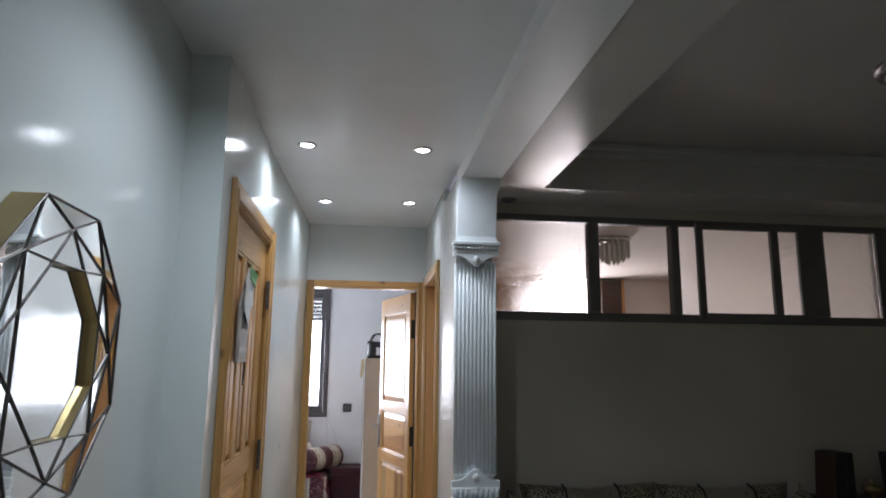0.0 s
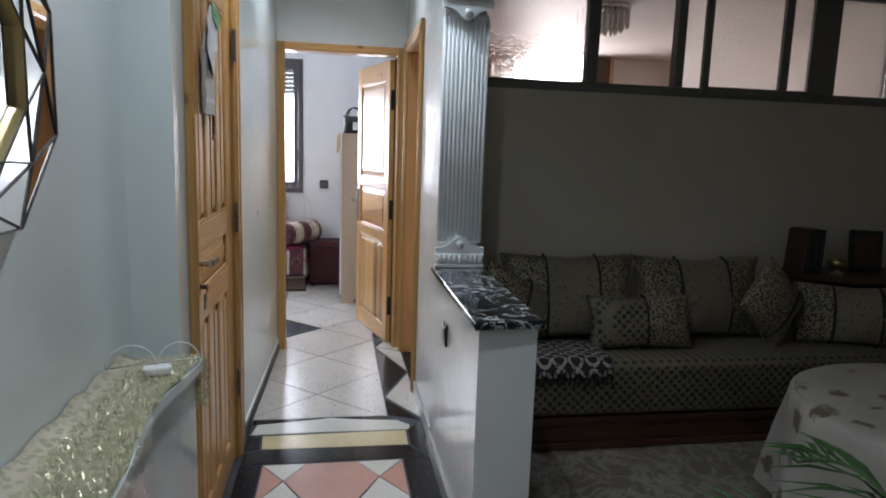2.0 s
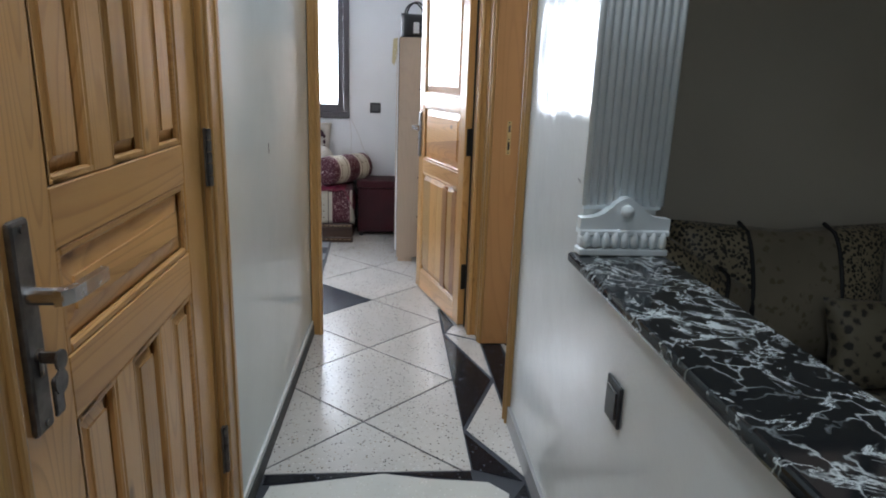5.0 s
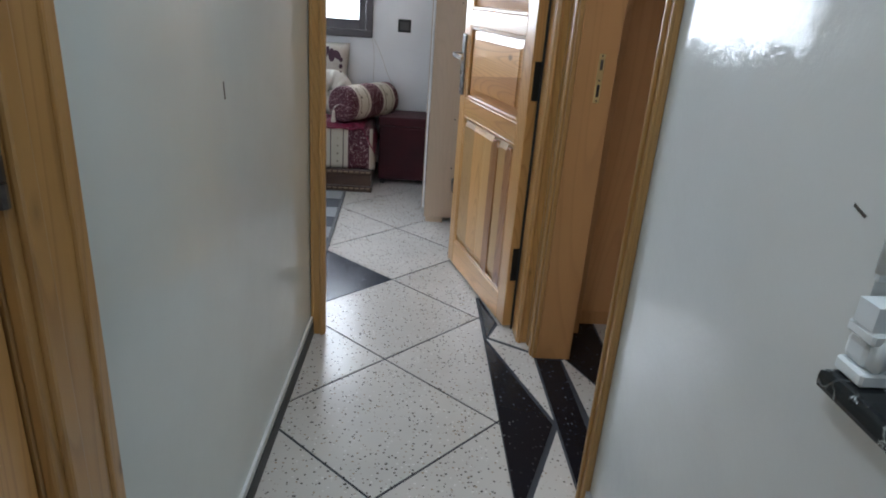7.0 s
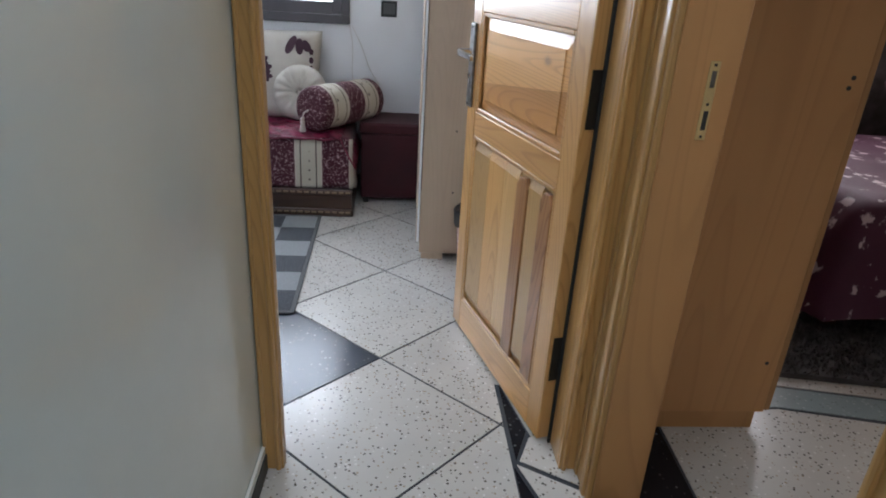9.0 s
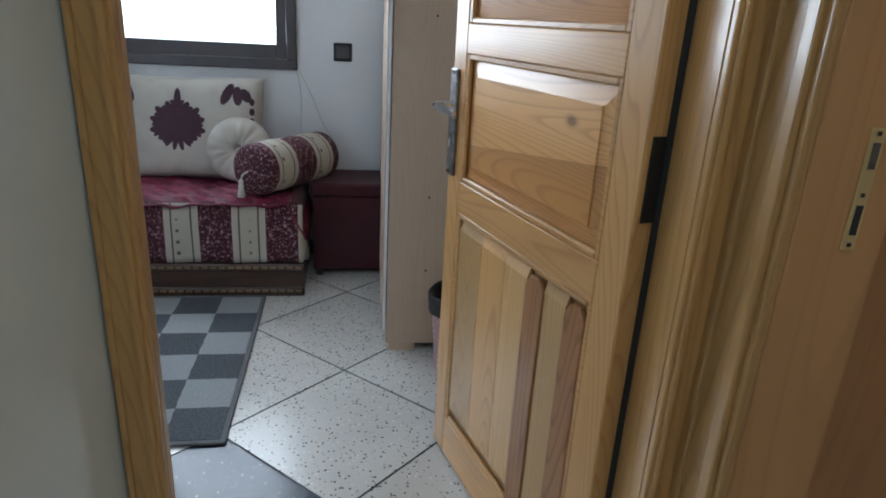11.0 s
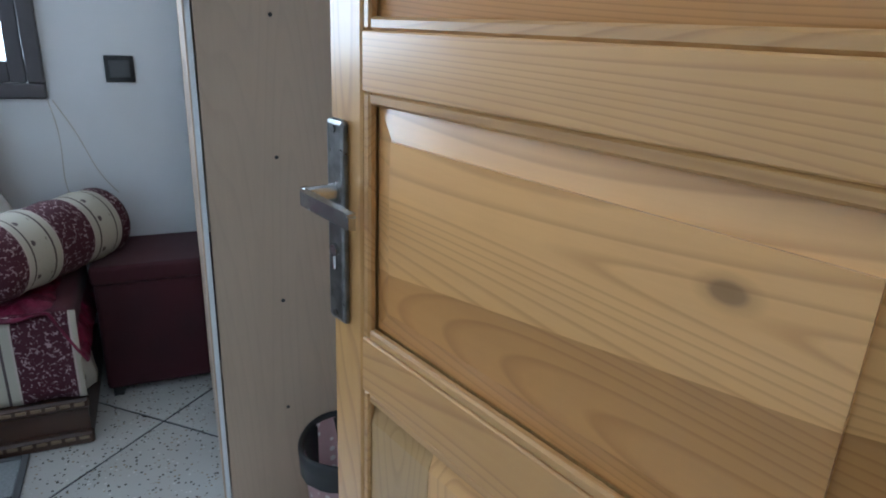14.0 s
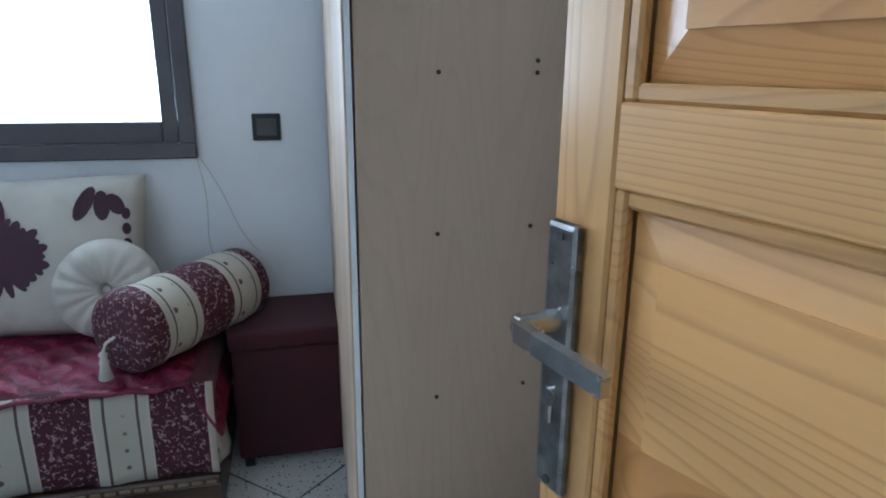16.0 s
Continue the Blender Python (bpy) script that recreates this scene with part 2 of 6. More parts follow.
PAINT_GREEN = wall_paint("pale_green_gloss_paint", (0.70, 0.77, 0.755))
PAINT_WHITE = wall_paint("off_white_gloss_paint", (0.74, 0.765, 0.75), 0.10, 0.10, 0.5)
PAINT_ROOM = wall_paint("white_room_paint", (0.78, 0.79, 0.80), 0.45)
PAINT_SALON = wall_paint("greige_salon_paint", (0.60, 0.55, 0.46), 0.5)
PAINT_PINK = wall_paint("pale_pink_paint", (0.73, 0.685, 0.645), 0.5)
CEIL = wall_paint("white_ceiling_paint", (0.86, 0.86, 0.855), 0.34, 0.0, 0.05)
# greyer than CEIL: the salon's weak light is put into this colour
CEIL_SALON_DIMMED = wall_paint("dimmed_salon_ceiling_paint", (0.56, 0.55, 0.52), 0.40, 0.0)
# gloss is its own; the grey carries the dim light of the salon
SOFFIT_DIMMED = wall_paint("dimmed_salon_soffit_paint", (0.58, 0.56, 0.52), 0.18)
PLASTER = plain("painted_plaster_column", (0.80, 0.86, 0.88), 0.35, vary=0.08, relief=0.15)
PINE_V = wood("varnished_pine_upright", (0.69, 0.405, 0.155), (0.45, 0.21, 0.06), "z")
PINE_H = wood("varnished_pine_rail", (0.71, 0.41, 0.155), (0.45, 0.20, 0.055), "x")
PINE_PALE = wood("pale_pine_board", (0.68, 0.43, 0.185), (0.52, 0.29, 0.10), "z", knots=False)
PINE_DARK = wood("reddish_pine_board", (0.42, 0.20, 0.075), (0.24, 0.095, 0.03), "z", knots=False, contrast=0.6)
PINE_RED = wood("reddish_streaked_pine_board", (0.71, 0.36, 0.115), (0.50, 0.21, 0.05), "x", rings=60.0, knots=False, contrast=0.42)
PINE_FRAME = wood("varnished_pine_frame", (0.57, 0.335, 0.12), (0.36, 0.18, 0.055), "z")
OAK_PALE = wood("pale_oak_laminate", (0.58, 0.445, 0.335), (0.36, 0.27, 0.205), "z", 0.5, 0.0, 26.0, False, 0.15, 0.09)
BEECH = wood("orange_beech_laminate", (0.50, 0.27, 0.11), (0.42, 0.21, 0.08), "z", 0.45, 0.1, 14.0, False, 0.1, 0.3)
WALNUT = wood("dark_carved_wood", (0.07, 0.032, 0.018), (0.035, 0.016, 0.010), "x", 0.35, 0.3, 8.0, False)
TILE_WHITE = terrazzo("cream_terrazzo", (0.63, 0.605, 0.56), [(0.09, 0.08, 0.07), (0.36, 0.29, 0.21), (0.46, 0.42, 0.36), (0.13, 0.11, 0.09), (0.72, 0.70, 0.67)], size=80, amount=0.75)
TILE_BLACK = terrazzo("black_terrazzo", (0.012, 0.013, 0.018), [(0.12, 0.13, 0.14), (0.04, 0.04, 0.05), (0.05, 0.05, 0.06), (0.03, 0.03, 0.035)], size=75, amount=0.3, gloss=0.22)
TILE_PINK = terrazzo("pink_terrazzo", (0.60, 0.34, 0.28), [(0.52, 0.29, 0.235), (0.66, 0.42, 0.35), (0.55, 0.32, 0.26)], size=90, amount=0.4)
TILE_CREAM = terrazzo("plain_cream_terrazzo", (0.70, 0.70, 0.645), [(0.55, 0.53, 0.47), (0.76, 0.75, 0.70), (0.60, 0.57, 0.50)], size=90, amount=0.4)
# black tile with the window's bluish reflection mixed into its base colour
TILE_BLACK_SKYLIT = terrazzo("sky_tinted_black_terrazzo", (0.028, 0.036, 0.055), [(0.10, 0.11, 0.13), (0.05, 0.055, 0.07), (0.05, 0.05, 0.06)], size=75, amount=0.3)
TILE_YELLOW = terrazzo("yellow_terrazzo", (0.66, 0.56, 0.34), [(0.5, 0.42, 0.25), (0.75, 0.68, 0.5)], size=90, amount=0.5)
TILE_GREY = terrazzo("blue_grey_terrazzo", (0.30, 0.37, 0.38), [(0.2, 0.24, 0.25), (0.4, 0.45, 0.46)], size=80, amount=0.5)
JOINT = plain("dark_joint", (0.04, 0.045, 0.055), 0.7)
MARBLE_BLACK = marble("black_white_marble", (0.012, 0.014, 0.016), (0.70, 0.76, 0.76), 6.0, 0.008, 0.08, (0.72, 0.79, 0.79))
MARBLE_SALON = marble("brown_cream_marble", (0.15, 0.13, 0.105), (0.34, 0.31, 0.26), 6.5, 0.03, 0.3)
BASE_DARK = plain("dark_stone_skirting", (0.035, 0.04, 0.042), 0.55)
BASE_GREY = plain("grey_stone_skirting", (0.36, 0.36, 0.36), 0.35)
ALU = plain("dark_grey_aluminium", (0.19, 0.185, 0.175), 0.4, 0.2)
ALU2 = plain("brown_grey_aluminium", (0.085, 0.075, 0.08), 0.4, 0.2)
CHROME = plain("worn_chrome", (0.62, 0.61, 0.60), 0.25, 1.0, 0.3, 30)
# near-black for the shade between door leaf and jamb
GAP_SHADE = plain("black_gap_shade", (0.02, 0.02, 0.02), 0.8)
HINGE_BLACK = plain("blackened_hinge_steel", (0.035, 0.033, 0.03), 0.5, 0.6)
BRASS = plain("bright_brass", (0.72, 0.56, 0.28), 0.35, 0.7)
STEEL_DARK = plain("tarnished_steel", (0.18, 0.17, 0.16), 0.4, 0.9, 0.4, 40)
PLATE = plain("tarnished_chrome_plate", (0.30, 0.29, 0.28), 0.3, 0.95, 0.5, 35)
BRASS_OLD = plain("aged_gold_metal", (0.46, 0.36, 0.17), 0.32, 0.9)
SWITCH = plain("charcoal_switch_plastic", (0.085, 0.085, 0.088), 0.4)
BLACK = plain("black_plastic", (0.02, 0.02, 0.022), 0.35)
WHITE_PLASTIC = plain("white_plastic", (0.8, 0.8, 0.8), 0.35)
MIRROR = plain("silvered_mirror", (0.9, 0.91, 0.91), 0.03, 1.0, 0.02, relief=0.0)
MIRROR.node_tree.nodes["Principled BSDF"].inputs["Roughness"].default_value = 0.02
for lk in list(MIRROR.node_tree.links):
    if lk.to_socket.name == "Roughness":
        MIRROR.node_tree.links.remove(lk)
BROCADE_UP = cloth("olive_gold_brocade_upright", (0.17, 0.145, 0.095), (0.014, 0.012, 0.009), 30.0, True, 0.36, 0.45, 0.4, 0.09, (0, 45, 0), 0.8)
SCROLL = cloth("scrolled_gold_brocade", (0.31, 0.26, 0.165), (0.014, 0.012, 0.009), 80.0, False, 0.46, 0.42, 0.4, 0.05, (0, 0, 0), 0.7)
SATIN = cloth("figured_olive_satin", (0.25, 0.215, 0.155), (0.15, 0.12, 0.07), 32.0, False, 0.28, 0.33, 0.5, 0.05, (0, 0, 0), 0.9)
PIPING = plain("black_cord", (0.015, 0.015, 0.016), 0.6)
BURG = cloth("burgundy_velvet", (0.09, 0.006, 0.018), (0.075, 0.006, 0.016), 12.0, False, 0.4, 0.7, 0.6, 0.2)
BURG_FLORAL = cloth("burgundy_floral_brocade", (0.075, 0.006, 0.025), (0.36, 0.20, 0.22), 62.0, False, 0.24, 0.7, 0.3, 0.05, (0, 0, 0), 0.9)
CREAM = cloth("cream_cotton", (0.58, 0.54, 0.47), (0.47, 0.42, 0.36), 14.0, False, 0.2, 0.8, 0.2, 0.2)
RED_BOX = cloth("dark_red_velour", (0.058, 0.003, 0.009), (0.034, 0.003, 0.007), 5.0, False, 0.4, 0.75, 0.4, 0.3)
PURPLE = cloth("purple_floral_bedding", (0.065, 0.003, 0.034), (0.52, 0.40, 0.44), 10.0, False, 0.24, 0.7, 0.3, 0.05, (20, 15, 0), 1.3)
LACE = cloth("gold_cream_lace", (0.62, 0.55, 0.42), (0.36, 0.35, 0.22), 48.0, False, 0.40, 0.55, 0.3, 0.1, (0, 0, 0), 0.8)
TABLECLOTH = cloth("white_embroidered_tablecloth", (0.40, 0.37, 0.33), (0.11, 0.08, 0.05), 7.5, False, 0.27, 0.6, 0.3, 0.06, (0, 0, 0), 1.0)
SHAG = plain("charcoal_shaggy_pile", (0.085, 0.08, 0.083), 0.95, 0, 0.4, 14, 0.9, 90)
DAY = glow("daylight_sky", (0.95, 0.98, 1.0), 3.4)
DAY2 = glow("daylight_sky_warm", (1.0, 0.96, 0.94), 4.0)
LED = glow("led_disc", (0.95, 0.98, 1.0), 14.0)
GLASS_RAIN = pattern_glass("rain_pattern_glass", (0.95, 0.93, 0.91), 0.04, 0.5, 60, 0.016)
GLASS_FROST = pattern_glass("frosted_glass", (0.97, 0.95, 0.92), 0.45, 0.4, 90)
GLASS_DAY = pattern_glass("hammered_glass", (0.97, 0.99, 1.0), 0.25, 0.8, 40)
LEAF = plain("palm_leaf_green", (0.05, 0.12, 0.035), 0.45, 0, 0.4, 12)
PAPER = plain("white_paper", (0.78, 0.78, 0.76), 0.6)
GREEN_PAPER = plain("green_print", (0.10, 0.34, 0.12), 0.5)


def rug_material():
    m, nt, b = nodes_of("chequered_grey_rug")
    v = coords(nt)
    ck = nt.nodes.new("ShaderNodeTexChecker")
    ck.inputs["Scale"].default_value = 1 / 0.172
    warp = nt.nodes.new("ShaderNodeVectorMath")
    warp.operation = "MULTIPLY_ADD"
    n3 = nt.nodes.new("ShaderNodeTexNoise")
    n3.inputs["Scale"].default_value = 30
    link(nt, v, n3.inputs["Vector"])
    link(nt, n3.outputs["Color"], warp.inputs[0])
    warp.inputs[1].default_value = (0.01, 0.01, 0)
    link(nt, v, warp.inputs[2])
    link(nt, warp.outputs[0], ck.inputs["Vector"])
    fleck = noise_tex(nt, v, 130, 3, 0.7)
    a = ramp(nt, fleck, [(0.3, (0.22, 0.23, 0.235)), (0.7, (0.32, 0.335, 0.34))])
    c = ramp(nt, fleck, [(0.35, (0.035, 0.04, 0.047)), (0.7, (0.11, 0.118, 0.13))])
    put_in(nt, b.inputs["Base Color"], mixc(nt, ck.outputs["Fac"], a, c))
    b.inputs["Roughness"].default_value = 0.9
    bump(nt, b, fleck, 0.6, 0.003)
    return m


def stripe_material(name, axis, start, cream, period):
    """Cream and burgundy stripes across one axis: dots in the cream, fine scrolls in the burgundy."""
    m, nt, b = nodes_of(name)
    v = coords(nt)
    along = split(nt, v)["XYZ".index(axis)]
    ph = maths(nt, "FRACT", maths(nt, "DIVIDE", maths(nt, "SUBTRACT", along, start), period))
    f = cream / period
    is_cream = maths(nt, "LESS_THAN", ph, f)
    mid = maths(nt, "ABSOLUTE", maths(nt, "SUBTRACT", ph, f / 2))
    line = maths(nt, "MULTIPLY", maths(nt, "GREATER_THAN", mid, f * 0.26), maths(nt, "LESS_THAN", mid, f * 0.31))
    rim = maths(nt, "GREATER_THAN", mid, f * 0.46)
    curl = ramp(nt, edges_of(nt, v, 62, 0.02), [(0.05, (1, 1, 1)), (0.10, (0, 0, 0))])
    scroll = maths(nt, "MULTIPLY", curl, ramp(nt, noise_tex(nt, v, 85, 2), [(0.52, (0, 0, 0)), (0.57, (1, 1, 1))]))
    dots = ramp(nt, cells(nt, coords(nt, (1, 1, 1)), 20, 0.0)[0], [(0.14, (1, 1, 1)), (0.2, (0, 0, 0))])
    burg = mixc(nt, maths(nt, "MULTIPLY", scroll, 0.7), (0.056, 0.004, 0.013), (0.50, 0.36, 0.36))
    cr = mixc(nt, maths(nt, "MULTIPLY", maths(nt, "MAXIMUM", line, maths(nt, "MULTIPLY", dots, maths(nt, "LESS_THAN", mid, f * 0.2))), 0.9), (0.44, 0.40, 0.32), (0.05, 0.025, 0.03))
    cr = mixc(nt, maths(nt, "MULTIPLY", rim, maths(nt, "GREATER_THAN", 0.6, scroll)), cr, (0.5, 0.42, 0.36))
    put_in(nt, b.inputs["Base Color"], mixc(nt, is_cream, burg, cr))
    b.inputs["Roughness"].default_value, b.inputs["Sheen Weight"].default_value = 0.8, 0.03
    bump(nt, b, maths(nt, "ADD", noise_tex(nt, v, 300, 2), scroll), 0.4, 0.0015)
    return m


RUG = rug_material()
BINDING = plain("grey_rug_binding", (0.13, 0.13, 0.135), 0.9, relief=0.5)
STRIPES = stripe_material("striped_sofa_cover", "X", -0.275, 0.14, 0.278)
BOLSTER = stripe_material("striped_bolster_cover", "Y", 0.06, 0.12, 0.25)

# ---- shape helpers ----


def box(bm, x0, x1, y0, y1, z0, z1, bevel=0.0, seg=1):
    r = bmesh.ops.create_cube(bm, size=1.0, matrix=Matrix.LocRotScale(((x0 + x1) / 2, (y0 + y1) / 2, (z0 + z1) / 2), None, (x1 - x0, y1 - y0, z1 - z0)))
    if bevel:
        es = {e for v in r["verts"] for e in v.link_edges}
        bmesh.ops.bevel(bm, geom=list(es), offset=bevel, segments=seg, affect="EDGES", profile=0.5)


def boxed(*args, **kw):
    bm = bmesh.new()
    box(bm, *args, **kw)
    return bm


def lathe(bm, profile, cx=0, cy=0, cz=0, n=28, axis="z"):
    rings = []
    for r, h in profile:
        ring = []
        for i in range(n):
            a = 2 * math.pi * i / n
            p = (r * math.cos(a), r * math.sin(a), h)
            if axis == "x":
                p = (p[2], p[0], p[1])
            if axis == "y":
                p = (p[0], p[2], p[1])
            ring.append(bm.verts.new((p[0] + cx, p[1] + cy, p[2] + cz)))
        rings.append(ring)
    for a, b in zip(rings, rings[1:]):
        for i in range(n):
            bm.faces.new((a[i], a[(i + 1) % n], b[(i + 1) % n], b[i]))
    bm.faces.new(rings[0][::-1])
    bm.faces.new(rings[-1])


def prism(bm, poly, z0, z1, axis="z"):
    """A flat outline pushed along one axis; outline in the two other axes."""
    def put(p, h):
        return {"z": (p[0], p[1], h), "y": (p[0], h, p[1]), "x": (h, p[0], p[1])}[axis]
    lo = [bm.verts.new(put(p, z0)) for p in poly]
    hi = [bm.verts.new(put(p, z1)) for p in poly]
    n = len(poly)
    fs = [bm.faces.new(lo), bm.faces.new(hi)]
    for i in range(n):
        fs.append(bm.faces.new((lo[i], lo[(i + 1) % n], hi[(i + 1) % n], hi[i])))
    bmesh.ops.recalc_face_normals(bm, faces=fs)


def tube(bm, pts, r, n=8):
    """A round cord through points."""
    rings = []
    pts = [Vector(p) for p in pts]
    for i, p in enumerate(pts):
        d = (pts[min(i + 1, len(pts) - 1)] - pts[max(i - 1, 0)]).normalized()
        s = d.cross(Vector((0, 0, 1)))
        s = s.normalized() if s.length > 1e-3 else Vector((1, 0, 0))
        u = d.cross(s)
        rings.append([bm.verts.new(p + r * (math.cos(2 * math.pi * k / n) * s + math.sin(2 * math.pi * k / n) * u)) for k in range(n)])
    for a, b in zip(rings, rings[1:]):
        for k in range(n):
            bm.faces.new((a[k], a[(k + 1) % n], b[(k + 1) % n], b[k]))
    bm.faces.new(rings[0])
    bm.faces.new(rings[-1])


def pillow(bm, w, h, d, n=14, pinch=0.06, power=0.42):
    """A stuffed cushion in x (width) and z (height), thick in y, with drawn-out corners."""
    for side in (-1, 1):
        g = []
        for i in range(n + 1):
            row = []
            for j in range(n + 1):
                u, v = 2 * i / n - 1, 2 * j / n - 1
                t = ((1 - u * u) * (1 - v * v)) ** power
                k = 1 - pinch * (1 - abs(u * v)) * (max(abs(u), abs(v)) ** 4)
                wob = 0.04 * math.sin(5 * u + 3 * v * side)
                row.append(bm.verts.new((u * w / 2 * k, side * d / 2 * t * (1 + wob), v * h / 2 * k)))
            g.append(row)
        for i in range(n):
            for j in range(n):
                f = (g[i][j], g[i + 1][j], g[i + 1][j + 1], g[i][j + 1])
                bm.faces.new(f if side < 0 else f[::-1])
    bmesh.ops.remove_doubles(bm, verts=bm.verts, dist=0.0005)


def mesh_of(name, bm, material, smooth=False):
    me = bpy.data.meshes.new(name)
    bm.normal_update()
    bm.to_mesh(me)
    bm.free()
    if material:
        me.materials.append(material)
    if smooth:
        for p in me.polygons:
            p.use_smooth = True
    return me


def part(name, bm, material, parent, label="", smooth=False):
    ob = new(name, mesh_of(name, bm, material, smooth))
    ob.parent = parent
    if label:
        ob["label"] = label
    return ob


def solo(name, bm, material, label, category, kind="", smooth=False, group=""):
    ob = new(name, mesh_of(name, bm, material, smooth))
    return tagged(ob, label, category, group, kind)


def thing(name, m, label, category, group="", kind=""):
    ob = new(name)
    ob.matrix_basis = m
    ob.empty_display_size = 0.1
    return tagged(ob, label, category, group, kind)


def setting(name, boxes, material, label, category):
    bm = bmesh.new()
    for b in boxes:
        box(bm, *b)
    return solo(name, bm, material, label, category, "structure")


# ---- large structure ----
setting("wall_mirror_side", [(-0.42, WM, -1.6, 2.27, 0, H)], PAINT_GREEN, "pale green glossy painted plaster wall beside the console", "wall")
setting("wall_corridor_left", [(-0.42, WL, 2.27, 2.415, 0, H), (-0.42, WL, 2.415, 3.285, 2.075, H), (-0.42, -0.30, 2.415, 3.285, 0, 2.075)], PAINT_GREEN, "pale glossy painted corridor wall with a door opening", "wall")
bm = bmesh.new()
prism(bm, [(-0.42, 3.285), (WL, 3.285), (-0.080, YE - 0.001), (-0.080, YE + 0.1), (-0.42, YE + 0.1)], 0, H)
solo("wall_corridor_far", bm, PAINT_GREEN, "pale glossy painted corridor wall, slightly out of square", "wall", "structure")
setting("wall_end", [(-0.079, -0.07, YE, YE + 0.1, 0, 2.7), (0.765, 0.94, YE, YE + 0.1, 0, 2.7), (-0.07, 0.765, YE, YE + 0.1, 2.065, 2.7)], PAINT_WHITE, "white painted wall at the corridor's end with a door opening", "wall")
setting("wall_corridor_right", [(WR, 0.962, 3.29, 3.79, 0.0, 2.42), (WR, 0.905, 3.79, 3.9845, 0, H), (WR, 0.905, 3.9845, 4.7705, 2.075, H), (WR, 0.905, 4.7705, YE, 0, H)], PAINT_WHITE, "off-white glossy painted corridor wall with a door opening", "wall")
setting("half_wall", [(0.762, 0.955, 2.33, 3.289, 0, 0.852)], PAINT_WHITE, "low white painted wall between corridor and salon", "half wall")
setting("wall_salon_back", [(0.905, 4.0, 3.80, 3.92, 0, 1.752), (0.905, 4.0, 3.80, 3.92, 2.375, 2.75), (3.75, 4.0, 3.80, 3.92, 1.752, 2.375)], PAINT_SALON, "dull greige painted salon wall under a strip window", "wall")
setting("wall_salon_east", [(4.0, 4.12, -1.6, 3.92, 0, 2.75)], PAINT_SALON, "dull greige painted salon wall", "wall")
setting("wall_behind", [(-0.42, 4.12, -1.72, -1.6, 0, 2.75)], PAINT_SALON, "plain painted wall", "wall")
setting("wall_room_west", [(-2.4, -2.28, YE, 7.43, 0, 2.7)], PAINT_ROOM, "white painted room wall", "wall")
setting("wall_room_south", [(-2.28, -0.424, YE, YE + 0.1, 0, 2.7), (-0.424, -0.0795, YE + 0.1002, YE + 0.104, 0, 2.7)], PAINT_ROOM, "white painted room wall", "wall")
setting("wall_room_back", [(-2.28, -1.85, 7.31, 7.43, 0, 2.7), (-0.03, 1.0, 7.31, 7.43, 0, 2.7), (-1.85, -0.03, 7.31, 7.43, 0, 0.935), (-1.85, -0.03, 7.31, 7.43, 2.30, 2.7)], PAINT_ROOM, "white painted room wall with a window opening", "wall")
setting("wall_between_rooms", [(0.955, 0.985, YE + 0.1, 7.43, 0, 2.7)], PAINT_ROOM, "white painted dividing wall", "wall")
setting("wall_bedroom_back", [(0.985, 2.42, 7.31, 7.43, 0, 2.75), (3.02, 4.12, 7.31, 7.43, 0, 2.75), (2.42, 3.02, 7.31, 7.43, 0, 0.95), (2.42, 3.02, 7.31, 7.43, 2.40, 2.75)], PAINT_PINK, "pale pink painted bedroom wall with a window opening", "wall")
setting("wall_bedroom_east", [(4.0, 4.12, 3.92, 7.31, 0, 2.75)], PAINT_PINK, "pale pink painted bedroom wall", "wall")
setting("ceiling_corridor", [(-0.42, 0.80, -1.6, YE + 0.1, H, H + 0.1)], CEIL, "smooth white painted corridor ceiling", "ceiling")
setting("ceiling_room", [(-2.4, 1.05, YE + 0.1, 7.43, 2.7, 2.8)], CEIL, "white painted ceiling", "ceiling")
setting("ceiling_bedroom", [(0.905, 4.12, 3.92, 7.43, 2.49, 2.85)], PAINT_PINK, "pale pinkish painted bedroom ceiling", "ceiling")
setting("beam", [(0.80, 1.0, -1.6, 3.40, 2.42, H + 0.1)], CEIL, "white painted beam between corridor and salon", "beam")
setting("ceiling_salon", [(1.0, 4.0, -1.6, 3.80, 2.69, 2.79)], CEIL_SALON_DIMMED, "recessed salon ceiling with the room's dimness in its paint colour", "ceiling")
setting("soffit", [(1.0, 1.275, -1.6, 3.80, 2.435, 2.69), (1.275, 4.0, 3.45, 3.80, 2.435, 2.69), (3.7, 4.0, -1.6, 3.45, 2.435, 2.69), (0.905, 1.0, 3.40, 3.80, 2.435, 2.69)], SOFFIT_DIMMED, "glossy dropped ceiling border round the recess, greyed for dim light", "soffit")
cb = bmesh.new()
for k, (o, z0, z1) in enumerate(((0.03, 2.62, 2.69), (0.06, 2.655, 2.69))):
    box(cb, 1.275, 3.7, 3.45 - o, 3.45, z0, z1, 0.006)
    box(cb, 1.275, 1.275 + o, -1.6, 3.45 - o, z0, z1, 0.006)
solo("trim_cornice", cb, CEIL_SALON_DIMMED, "stepped plaster cornice in the salon ceiling recess", "cornice", "structure")
setting("floor_salon", [(0.905, 4.12, -1.72, 3.92, -0.1, -0.001)], MARBLE_SALON, "brown and cream veined marble floor", "floor")

# ---- fixed fittings ----


